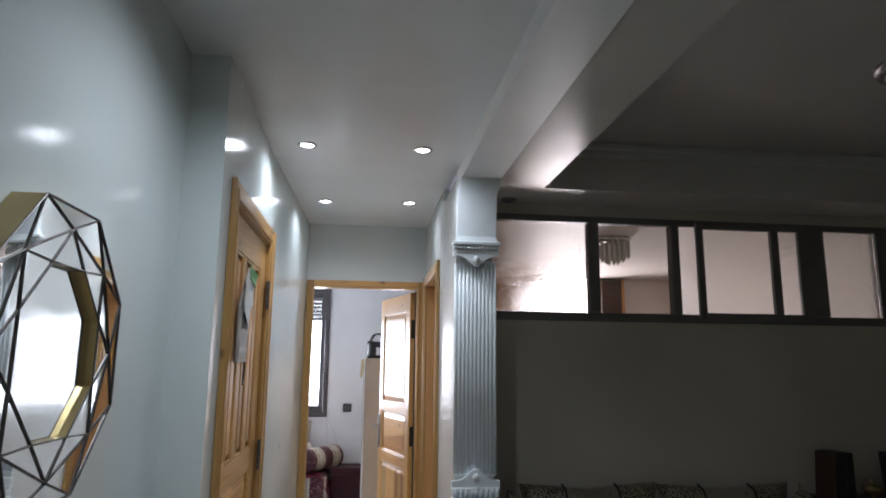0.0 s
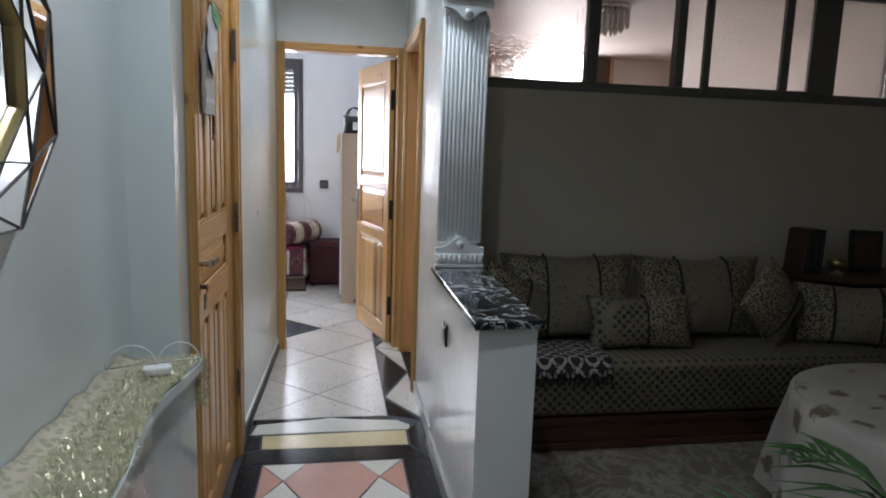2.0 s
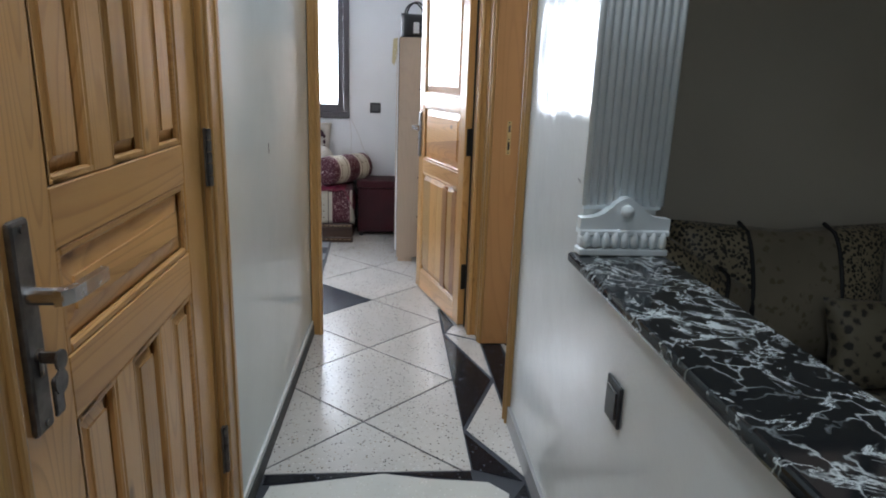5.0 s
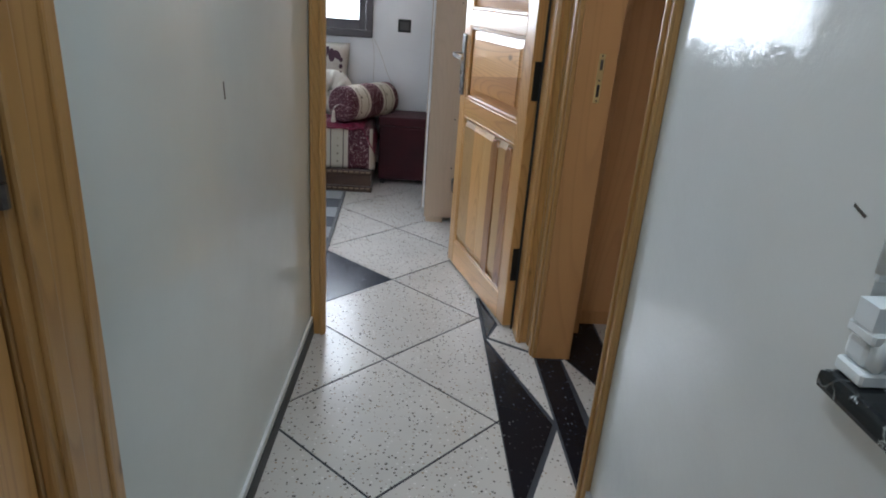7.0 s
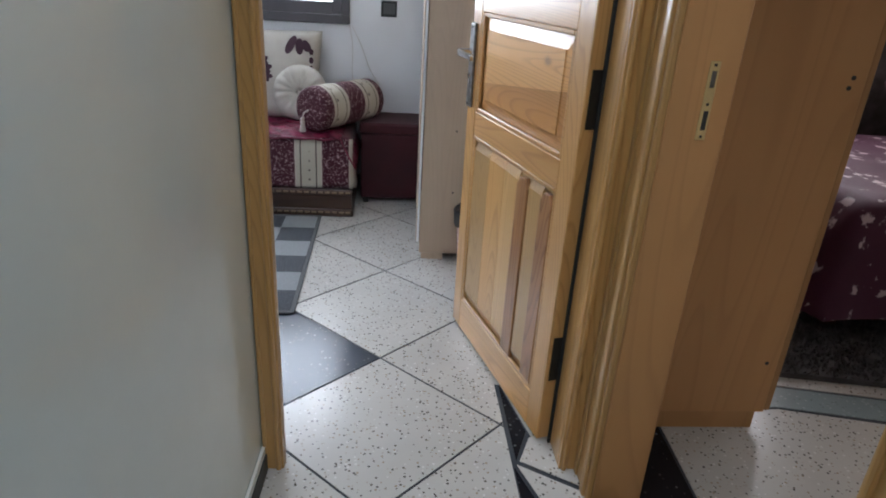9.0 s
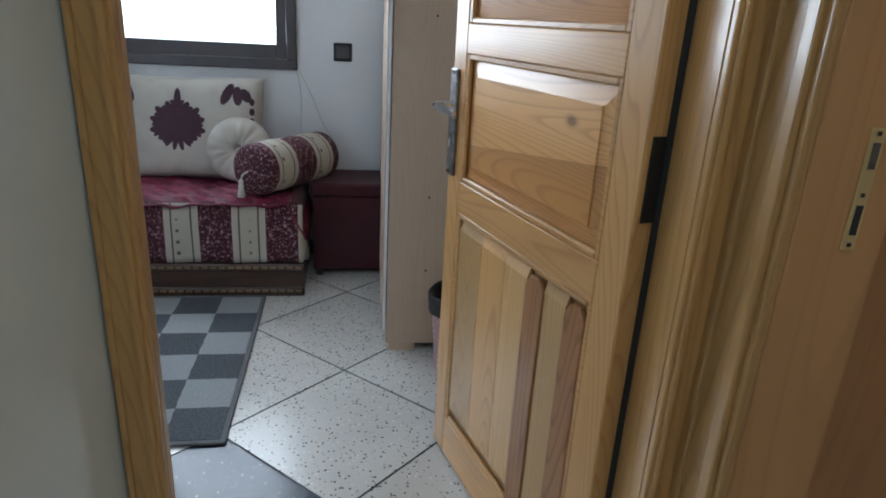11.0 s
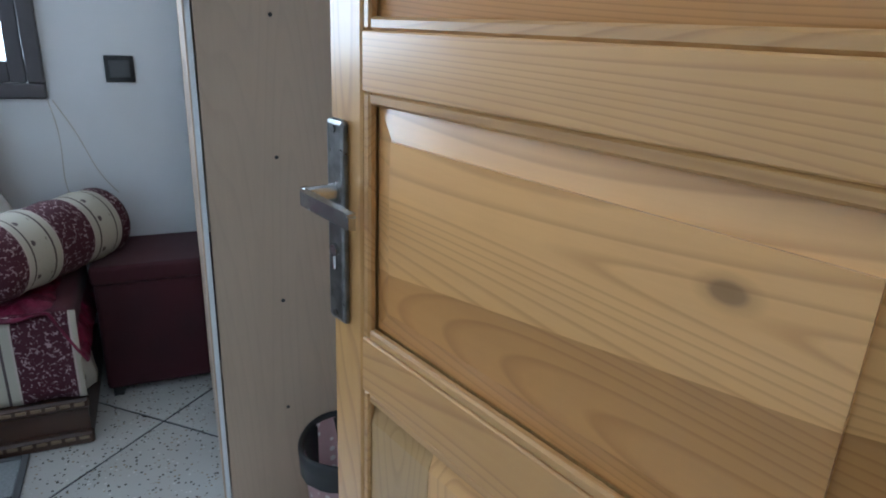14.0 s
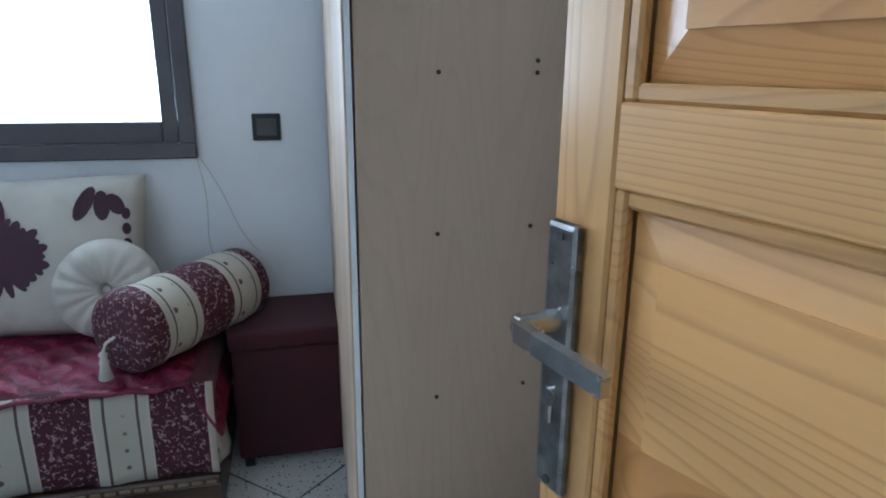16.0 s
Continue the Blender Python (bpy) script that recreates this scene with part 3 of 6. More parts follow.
def casing(name, m, w, h, depth, band, label, group="", shallow=None, sides=None, lining=None):
    """A door frame round an opening of width w along local x: two jambs, a head and moulded casings on the -y side."""
    fr = thing(name, m, label, "door frame", group, "structure")
    for s, nm in ((0, "jamb"), (1, "jamb")):
        x0 = -0.03 if s == 0 else w
        part(nm, boxed(x0, x0 + 0.03, 0.0, shallow if shallow and s == 0 else depth, 0, h, bevel=0.002), lining or PINE_FRAME, fr)
        wide = sides[s] if sides else band
        c0 = -wide if s == 0 else w
        bm = bmesh.new()
        box(bm, c0, c0 + wide, -0.016, 0.0, 0, h + band, 0.004, 2)
        inner = c0 + wide * (0.62 if s == 0 else 0.12)
        box(bm, inner, inner + wide * 0.26, -0.024, -0.012, 0, h + band * 0.62, 0.005, 2)
        box(bm, c0 + (0.0 if s == 0 else wide * 0.8), c0 + (wide * 0.2 if s == 0 else wide), -0.021, -0.012, 0, h + band, 0.004, 2)
        part("casing", bm, PINE_FRAME, fr)
    part("head", boxed(0, w, 0.0, depth, h, h + 0.03, bevel=0.002), PINE_H, fr)
    bm = bmesh.new()
    box(bm, 0, w, -0.016, 0.0, h, h + band, 0.004, 2)
    box(bm, 0, w, -0.024, -0.012, h + band * 0.12, h + band * 0.38, 0.005, 2)
    part("casing", bm, PINE_H, fr)
    return fr


def raised(bm, x0, x1, z0, z1, y, up, slope=0.035):
    """A raised field with bevelled margins, facing -y."""
    o = [bm.verts.new(p) for p in ((x0, y, z0), (x1, y, z0), (x1, y, z1), (x0, y, z1))]
    i = [bm.verts.new(p) for p in ((x0 + slope, y - up, z0 + slope), (x1 - slope, y - up, z0 + slope), (x1 - slope, y - up, z1 - slope), (x0 + slope, y - up, z1 - slope))]
    f = [bm.verts.new((v.co.x, v.co.y + 0.0035, v.co.z)) for v in i]
    bm.faces.new(i)
    for k in range(4):
        bm.faces.new((o[k], o[(k + 1) % 4], f[(k + 1) % 4], f[k]))
        bm.faces.new((f[k], f[(k + 1) % 4], i[(k + 1) % 4], i[k]))


def moulding(bm, x0, x1, z0, z1, y, w=0.014, up=0.008):
    box(bm, x0, x0 + w, y - up, y + 0.004, z0, z1, 0.003)
    box(bm, x1 - w, x1, y - up, y + 0.004, z0, z1, 0.003)
    box(bm, x0 + w, x1 - w, y - up, y + 0.004, z0, z0 + w, 0.003)
    box(bm, x0 + w, x1 - w, y - up, y + 0.004, z1 - w, z1, 0.003)


def handle_set(parent, x, z, direction, y, plate_mat, key=False):
    """Long lock plate with lever, facing -y."""
    bm = bmesh.new()
    box(bm, x - 0.021, x + 0.021, y - 0.010, y, z - 0.175, z + 0.09, 0.006, 2)
    plate = part("handle_plate", bm, plate_mat, parent, "worn metal lock plate")
    bm = bmesh.new()
    lathe(bm, [(0.011, -0.052), (0.011, -0.008)], x, y, z, 14, "y")
    path = [(-0.011, -0.046, 0.0), (0.004, -0.0545, 0.0), (0.03, -0.056, 0.0), (0.06, -0.054, -0.002), (0.108, -0.050, -0.005)]
    rows_ = []
    for dx, dy, dz in path:
        rows_.append([bm.verts.new((x + direction * dx, y + dy + ey, z + dz + ez)) for ey, ez in ((-0.0045, -0.009), (0.0045, -0.010), (0.0045, 0.010), (-0.0045, 0.009))])
    for ra, rb2 in zip(rows_, rows_[1:]):
        for q in range(4):
            bm.faces.new((ra[q], ra[(q + 1) % 4], rb2[(q + 1) % 4], rb2[q]))
    bm.faces.new(rows_[0][::-1])
    bm.faces.new(rows_[-1])
    bmesh.ops.recalc_face_normals(bm, faces=bm.faces)
    part("lever", bm, CHROME, plate, "brushed flat metal lever")
    bm = bmesh.new()
    lathe(bm, [(0.0085, -0.0145), (0.0085, -0.009)], x, y, z - 0.075, 16, "y")
    box(bm, x - 0.004, x + 0.004, y - 0.0145, y - 0.009, z - 0.102, z - 0.075, 0.002)
    part("keyhole", bm, CHROME, plate)
    for dz in (0.078, -0.163):
        bm = bmesh.new()
        lathe(bm, [(0.0045, -0.0125), (0.0045, -0.009)], x, y, z + dz, 10, "y")
        part("screw", bm, STEEL_DARK, plate)
    if key:
        bm = bmesh.new()
        box(bm, x - 0.002, x + 0.002, y - 0.035, y - 0.012, z - 0.084, z - 0.070)
        lathe(bm, [(0.013, -0.037), (0.013, -0.034)], x, y, z - 0.08, 14, "y")
        box(bm, x - 0.012, x + 0.010, y - 0.030, y - 0.026, z - 0.15, z - 0.10, 0.003)
        lathe(bm, [(0.015, -0.032), (0.015, -0.029)], x + 0.004, y, z - 0.11, 14, "y")
        part("key", bm, STEEL_DARK, plate, "small bunch of keys hanging in the lock")


def butt_hinge(parent, x, z, y, mt, h=0.13, half=0.014):
    bm = bmesh.new()
    box(bm, x - half, x + half, y - 0.004, y, z - h / 2, z + h / 2, 0.001)
    for k in range(5):
        lathe(bm, [(0.0075, k * h / 5), (0.0075, (k + 0.92) * h / 5)], x + 0.002, y - 0.007, z - h / 2, 10)
    part("hinge", bm, mt, parent, "dark steel butt hinge")


BOARDS = [(0.067, PINE_DARK), (0.078, PINE_PALE), (0.069, PINE_DARK), (0.097, PINE_PALE), (0.12, PINE_V), (0.126, PINE_PALE)]


def panel_door(name, m, w, h, rows, stile, hinge_stile, label, two_tone=False):
    """A framed pine door leaf, facing -y, hinge at x = 0. rows: list of (z0, z1, boards)."""
    door = thing(name, m, label, "door", "", "structure")
    t = 0.042
    part("stile", boxed(0, hinge_stile, 0, t, 0, h, bevel=0.003), PINE_V, door)
    part("stile", boxed(w - stile, w, 0, t, 0, h, bevel=0.003), PINE_V, door)
    edges = [0.0] + [z for r in rows for z in r[:2]] + [h]
    for z0, z1 in zip(edges[::2], edges[1::2]):
        part("rail", boxed(hinge_stile, w - stile, 0.0005, t - 0.0005, z0, z1, bevel=0.002), PINE_H, door)
    for z0, z1, boards in rows:
        x0, x1 = hinge_stile, w - stile
        bm = bmesh.new()
        moulding(bm, x0, x1, z0, z1, 0.010)
        part("moulding", bm, PINE_H, door)
        widths = BOARDS
        if boards < 0:
            n = -boards
            mw = 0.07
            cell = (x1 - x0 - mw * (n - 1)) / n
            for k in range(n):
                a = x0 + k * (cell + mw)
                if k:
                    part("muntin", boxed(a - mw, a, 0.001, t - 0.001, z0, z1, bevel=0.003), PINE_V, door)
                bm = bmesh.new()
                moulding(bm, a, a + cell, z0, z1, 0.012, 0.010, 0.010)
                raised(bm, a + 0.008, a + cell - 0.008, z0 + 0.008, z1 - 0.008, 0.022, 0.018, 0.028)
                part("panel", bm, PINE_V, door, "narrow raised pine panel")
        elif boards == 1:
            split_z = z0 + 0.42 * (z1 - z0)
            lean = Vector((0.12, 0, 1)).normalized()
            for side, mt in ((1, PINE_H), (-1, PINE_RED if two_tone else PINE_H)):
                bm = bmesh.new()
                raised(bm, x0 + 0.014, x1 - 0.014, z0 + 0.014, z1 - 0.014, 0.016, 0.010, 0.036)
                bmesh.ops.bisect_plane(bm, geom=[*bm.verts, *bm.edges, *bm.faces], plane_co=((x0 + x1) / 2, 0, split_z), plane_no=lean * -side, clear_outer=True)
                part("panel", bm, mt, door, "reddish streaked lower board of a raised pine panel" if side < 0 and two_tone else "pale board of a raised pine panel")
        else:
            total, a = sum(wd for wd, _ in widths), x0 + 0.014
            for wd, mt in widths:
                b2 = a + (x1 - x0 - 0.028) * wd / total
                zt, zb = z1 - 0.014, z0 + 0.014
                bm = bmesh.new()
                if mt is PINE_DARK:
                    tongue = [(a, zb), (b2, zb), (b2, zt - 0.038), (b2 - 0.02, zt - 0.012), (a + 0.02, zt - 0.012), (a, zt - 0.038)]
                    prism(bm, tongue, 0.0015, 0.016, "y")
                    front = [e for e in bm.edges if max(v.co.y for v in e.verts) < 0.002]
                    bmesh.ops.bevel(bm, geom=front, offset=0.004, segments=2, affect="EDGES", profile=0.5)
                else:
                    lo = [bm.verts.new(q) for q in ((a, 0.016, zb), (b2, 0.016, zb), (b2, 0.016, zt), (a, 0.016, zt))]
                    hi = [bm.verts.new(q) for q in ((a + 0.001, 0.006, zb + 0.03), (b2 - 0.001, 0.006, zb + 0.03), (b2 - 0.001, 0.006, zt - 0.03), (a + 0.001, 0.006, zt - 0.03))]
                    bm.faces.new(hi)
                    for q in range(4):
                        bm.faces.new((lo[q], lo[(q + 1) % 4], hi[(q + 1) % 4], hi[q]))
                part("board", bm, mt, door)
                a = b2
        part("backing", boxed(x0, x1, 0.020, 0.026, z0, z1), PINE_PALE, door)
    return door


# first door on the corridor's west side, shut; local x runs towards -y of the world
casing("door_frame_1", pose(WL, 2.445, 0, 0, 0, 90), 0.81, 2.045, 0.10, 0.08, "varnished knotty pine door frame with moulded casing", sides=(0.045, 0.135))
d1 = panel_door("door_1", pose(-0.127, 2.448, 0.008, 0, 0, 90), 0.804, 2.03, [(0.12, 0.81, -3), (0.902, 1.05, 1), (1.13, 1.90, -3)], 0.122, 0.15, "shut varnished knotty pine panel door with grooved boards")
handle_set(d1, 0.06, 1.02, 1, 0.0, STEEL_DARK, True)
for z in (0.35, 1.09, 1.80):
    butt_hinge(d1, 0.804, z, -0.012, STEEL_DARK)

# door at the corridor's end, ajar into the room
f2 = casing("door_frame_2", pose(-0.026, YE, 0, 0, 0, 0), 0.742, 2.035, 0.10, 0.052, "varnished pine door frame with moulded casing", shallow=0.02)
# added dark strip: paints the shadow of the gap beside the leaf
part("seal", boxed(0.735, 0.7418, 0.091, 0.1025, 0.0, 2.03), GAP_SHADE, f2, "added dark strip standing in for shade in the door gap")
door_turn = math.degrees(math.atan2(5.664 - 4.905, 0.484 - 0.690))
d2 = panel_door("door_2", pose(0.682 + 0.03 * math.cos(radians(door_turn)), 4.934 + 0.03 * math.sin(radians(door_turn)), 0.012, 0, 0, door_turn) @ Matrix.Diagonal((1, -1, 1, 1)), 0.73, 2.01, [(0.115, 0.732, 5), (0.81, 1.118, 1), (1.184, 1.885, 1)], 0.07, 0.075, "varnished pine panel door standing open into the room", True)
handle_set(d2, 0.706, 0.992, -1, 0.0, PLATE)
for z in (0.27, 0.972, 1.74):
    bm = bmesh.new()
    box(bm, -0.0045, -0.0005, 0.010, 0.041, z - 0.068, z + 0.068, 0.001)
    for k in range(5):
        lathe(bm, [(0.0075, k * 0.0272), (0.0075, k * 0.0272 + 0.0255)], -0.006, 0.044, z - 0.068, 10)
    part("hinge", bm, HINGE_BLACK, d2, "blackened steel butt hinge")

# bedroom door opening on the corridor's east side, with its door swung away inside
f3 = casing("door_frame_3", pose(WR, 4.74, 0, 0, 0, -90), 0.725, 2.045, 0.127, 0.07, "varnished pine door frame with moulded casing and strike plate", sides=(0.112, 0.048), lining=BEECH)
bm = bmesh.new()
box(bm, 0.0, 0.003, 0.066, 0.086, 0.955, 1.108, 0.001)
part("strike_plate", bm, BRASS, f3, "brass strike plate screwed to the jamb")
part("latch_hole", boxed(0.0005, 0.0042, 0.072, 0.081, 0.975, 1.013), BLACK, f3)
part("latch_hole", boxed(0.0005, 0.0042, 0.072, 0.081, 1.058, 1.09), STEEL_DARK, f3)
for z in (0.962, 1.026, 1.101):
    part("screw", boxed(0.0005, 0.0042, 0.0735, 0.0785, z - 0.0025, z + 0.0025), BLACK, f3)

# skirtings
bm = bmesh.new()
prism(bm, [(-0.122, 3.41), (-0.110, 3.41), (-0.068, YE - 0.017), (-0.079, YE - 0.017)], 0, 0.055)
solo("baseboard_left", bm, BASE_DARK, "dark stone skirting along the corridor", "skirting", "structure")
bm = bmesh.new()
prism(bm, [(-0.122, 3.41), (-0.113, 3.41), (-0.071, YE - 0.017), (-0.079, YE - 0.017)], 0.0553, 0.078)
solo("trim_lip", bm, PAINT_WHITE, "white painted plaster lip above the dark skirting", "trim", "structure")
setting("baseboard_right", [(WR - 0.012, WR, 3.29, 3.98, 0, 0.075), (0.75, 0.762, 2.33, 3.2895, 0, 0.075)], BASE_GREY, "pale grey stone skirting along the corridor", "skirting")
setting("baseboard_room", [(-0.6, 0.955, 7.298, 7.31, 0, 0.07), (0.943, 0.955, 5.0, 7.29, 0, 0.07)], BASE_DARK, "dark stone skirting in the room", "skirting")


def window_strip():
    """Long aluminium strip window above the salon bench."""
    w = thing("window_1", pose(0, 0, 0), "dark aluminium strip window with patterned and frosted panes", "window", "", "structure")
    y0, y1 = 3.795, 3.85
    for nm, b in (("window_frame", (0.91, 3.75, y0, y1, 1.752, 1.803)), ("window_frame", (0.91, 3.75, y0, y1, 2.335, 2.374))):
        part(nm, boxed(*b, bevel=0.004), ALU, w)
    for x0, x1 in ((1.636, 1.703), (2.15, 2.203), (3.005, 3.151), (3.50, 3.64), (0.91, 0.95)):
        part("mullion", boxed(x0, x1, y0 - 0.004, y1, 1.8035, 2.3345, bevel=0.004), ALU, w)
    sash = part("sash", boxed(2.30, 2.345, y0 - 0.03, y0 - 0.006, 1.77, 2.355, bevel=0.004), ALU, w, "sliding aluminium sash")
    part("sash_rail", boxed(2.345, 3.012, y0 - 0.03, y0 - 0.006, 1.77, 1.812, bevel=0.003), ALU, sash)
    part("sash_rail", boxed(2.345, 3.012, y0 - 0.03, y0 - 0.006, 2.315, 2.355, bevel=0.003), ALU, sash)
    part("sash_stile", boxed(2.775, 2.828, y0 - 0.032, y0 - 0.006, 1.812, 2.315, bevel=0.003), ALU, sash)
    part("sash_stile", boxed(2.955, 3.012, y0 - 0.03, y0 - 0.006, 1.812, 2.315, bevel=0.003), ALU, sash)
    for x0, x1, m, lab in ((0.951, 1.635, GLASS_RAIN, "rain-patterned glass pane"), (2.204, 2.325, GLASS_FROST, "frosted glass pane"), (2.346, 2.799, GLASS_FROST, "frosted glass pane"), (2.812, 2.99, GLASS_RAIN, "rain-patterned glass pane"), (3.152, 3.499, GLASS_FROST, "frosted glass pane")):
        p = part("pane", boxed(x0, x1, 3.812, 3.817, 1.804, 2.334), m, w, lab)
        p.visible_shadow = False


window_strip()


def room_window():
    w = thing("window_2", pose(0, 0, 0), "brown-grey aluminium sliding window with hammered glass and a half-lowered shutter", "window", "", "structure")
    y0, y1 = 7.285, 7.36
    for b in ((-1.85, -0.03, y0, y1, 0.937, 0.985), (-1.85, -0.03, y0, y1, 2.25, 2.298), (-0.078, -0.03, y0, y1, 0.985, 2.25), (-1.85, -1.80, y0, y1, 0.985, 2.25)):
        part("window_frame", boxed(*b, bevel=0.004), ALU2, w)
    for x0, x1, yo in ((-0.975, -0.08, 0.01), (-1.80, -0.935, 0.034)):
        s = part("sash", boxed(x0, x0 + 0.045, y0 + yo, y0 + yo + 0.022, 0.986, 2.25, bevel=0.003), ALU2, w)
        part("sash_stile", boxed(x1 - 0.045, x1, y0 + yo, y0 + yo + 0.022, 0.986, 2.25, bevel=0.003), ALU2, s)
        part("sash_rail", boxed(x0 + 0.045, x1 - 0.045, y0 + yo, y0 + yo + 0.022, 0.986, 1.05, bevel=0.003), ALU2, s)
        part("sash_rail", boxed(x0 + 0.045, x1 - 0.045, y0 + yo, y0 + yo + 0.022, 2.19, 2.25, bevel=0.003), ALU2, s)
        g = part("pane", boxed(x0 + 0.046, x1 - 0.046, y0 + yo + 0.008, y0 + yo + 0.013, 1.051, 2.189), GLASS_DAY, s, "hammered obscure glass")
        g.visible_shadow = False
    bm = bmesh.new()
    for k in range(8):
        box(bm, -1.80, -0.08, 7.385, 7.397, 1.955 + k * 0.042, 1.993 + k * 0.042, 0.004)
    part("shutter", bm, ALU2, w, "half-lowered dark roller shutter")
    return w


room_window()
bm = bmesh.new()
box(bm, -3.2, 1.2, 7.9, 7.91, -0.5, 3.4)
solo("backdrop", bm, DAY, "bright pale daylight sky outside the window", "sky", "structure")
w3 = thing("window_3", pose(0, 0, 0), "plain dark-framed bedroom window", "window", "", "structure")
for b in ((2.42, 3.02, 7.35, 7.40, 0.95, 1.0), (2.42, 3.02, 7.35, 7.40, 2.35, 2.40), (2.42, 2.46, 7.35, 7.40, 1.0, 2.35), (2.98, 3.02, 7.35, 7.40, 1.0, 2.35)):
    part("window_frame", boxed(*b, bevel=0.004), ALU2, w3)
bm = bmesh.new()
box(bm, 1.6, 4.6, 7.9, 7.91, -0.5, 3.4)
solo("backdrop", bm, DAY2, "bright pale daylight sky outside the bedroom window", "sky", "structure")


def column():
    c = thing("column", pose(0.872, 3.262, 0), "pale blue-white fluted plaster column on the low wall", "column")
    part("shaft_core", boxed(-0.098, 0.098, 0.02, 0.027, 0.99, 2.0), PLASTER, c)
    for k in range(11):
        x = -0.0955 + k * 0.0191
        bm = bmesh.new()
        lathe(bm, [(0.0082, 1.0), (0.0082, 1.985)], x, 0.02, 0, 10)
        part("flute", bm, PLASTER, c, smooth=True)
    bm = bmesh.new()
    box(bm, -0.112, 0.112, -0.02, 0.027, 0.881, 0.898, 0.003)
    box(bm, -0.108, 0.108, -0.012, 0.027, 0.898, 0.930, 0.008, 2)
    box(bm, -0.112, 0.112, -0.018, 0.027, 0.930, 0.945, 0.003)
    part("base", bm, PLASTER, c)
    for k in range(9):
        bm = bmesh.new()
        lathe(bm, [(0.004, 0.898), (0.0105, 0.905), (0.0105, 0.925), (0.006, 0.94)], -0.096 + k * 0.024, -0.013, 0, 10)
        part("bead", bm, PLASTER, c, smooth=True)
    for sgn, z in ((1, 0.945), (-1, 2.05)):
        poly = [(-0.112, z), (0.112, z)]
        for k in range(17):
            u = 1 - 2 * k / 16
            poly.append((0.112 * u, z + sgn * (0.028 + 0.052 * math.exp(-(u * 2.4) ** 2))))
        bm = bmesh.new()
        prism(bm, poly, -0.012, 0.0195, "y")
        crest = part("crest", bm, PLASTER, c, "arched plaster crest")
        bm = bmesh.new()
        lathe(bm, [(0.013, -0.026), (0.016, -0.018), (0.016, -0.011)], 0, 0, z + sgn * 0.046, 16, "y")
        part("boss", bm, PLASTER, crest, smooth=True)
    bm = bmesh.new()
    box(bm, -0.108, 0.108, -0.012, 0.027, 2.05, 2.072, 0.004)
    for k in range(12):
        box(bm, -0.104 + k * 0.018, -0.092 + k * 0.018, -0.022, -0.008, 2.056, 2.070, 0.002)
    box(bm, -0.116, 0.120, -0.026, 0.027, 2.072, 2.092, 0.004)
    part("capital", bm, PLASTER, c)
    bm = bmesh.new()
    lo = [bm.verts.new(p) for p in ((-0.104, -0.010, 2.092), (0.110, -0.010, 2.092), (0.110, 0.027, 2.092), (-0.104, 0.027, 2.092))]
    mi = [bm.verts.new(p) for p in ((-0.094, 0.0, 2.12), (0.10, 0.0, 2.12), (0.10, 0.027, 2.12), (-0.094, 0.027, 2.12))]
    m2 = [bm.verts.new(p) for p in ((-0.090, 0.0, 2.33), (0.105, 0.0, 2.33), (0.105, 0.027, 2.33), (-0.090, 0.027, 2.33))]
    hi = [bm.verts.new(p) for p in ((-0.075, 0.0, 2.42), (0.135, 0.0, 2.42), (0.135, 0.027, 2.42), (-0.075, 0.027, 2.42))]
    for a, b in ((lo, mi), (mi, m2), (m2, hi)):
        for k in range(4):
            bm.faces.new((a[k], a[(k + 1) % 4], b[(k + 1) % 4], b[k]))
    part("block", bm, PLASTER, c)


column()
bm = bmesh.new()
prism(bm, [(0.740, 2.30), (0.972, 2.31), (0.985, 3.288), (0.747, 3.288)], 0.8525, 0.880)
bmesh.ops.bevel(bm, geom=[e for e in bm.edges if abs(e.verts[0].co.z - e.verts[1].co.z) < 0.001], offset=0.009, segments=3, affect="EDGES", profile=0.6)
solo("worktop", bm, MARBLE_BLACK, "black marble slab with white veins on the low wall", "marble slab")

# ---- lights and switches ----


def downlight(x, y):
    d = thing("ceiling_light", pose(x, y, H), "small round chrome recessed LED downlight, lit, some added out of view", "ceiling light", "corridor downlights")
    bm = bmesh.new()
    n, rings = 28, []
    for r, z in ((0.046, 0.0), (0.045, -0.006), (0.036, -0.008), (0.030, -0.003)):
        rings.append([bm.verts.new((r * math.cos(2 * math.pi * k / n), r * math.sin(2 * math.pi * k / n), z)) for k in range(n)])
    for a, b in zip(rings, rings[1:]):
        for k in range(n):
            bm.faces.new((a[k], a[(k + 1) % n], b[(k + 1) % n], b[k]))
    part("ring", bm, CHROME, d, "chrome trim ring", True)
    bm = bmesh.new()
    lathe(bm, [(0.031, -0.004), (0.031, -0.002)], 0, 0, 0, 24)
    part("lens", bm, LED, d, "glowing LED lens")


# fittings for all of SPOTS, the two added fill lamps included
for sx, sy, power in SPOTS:
    downlight(sx, sy)


sl = thing("soffit_light", pose(1.14, 3.71, 2.435), "small dark unlit round spotlight in the salon soffit", "ceiling light")
bm = bmesh.new()
lathe(bm, [(0.036, -0.012), (0.045, -0.008), (0.046, 0.0)], n=28)
part("ring", bm, ALU, sl, smooth=True)
bm = bmesh.new()
lathe(bm, [(0.026, -0.0145), (0.026, -0.0125)], n=24)
part("lens", bm, BLACK, sl)


def switch(m, w, h, label, round_=0.003, rocker=SWITCH):
    s = thing("light_switch", m, label, "switch")
    part("plate", boxed(-w / 2, w / 2, -0.008, 0, -h / 2, h / 2, bevel=round_, seg=3), BLACK, s)
    part("rocker", boxed(-w * 0.36, w * 0.36, -0.012, -0.007, -h * 0.33, h * 0.33, bevel=0.002), rocker, s)


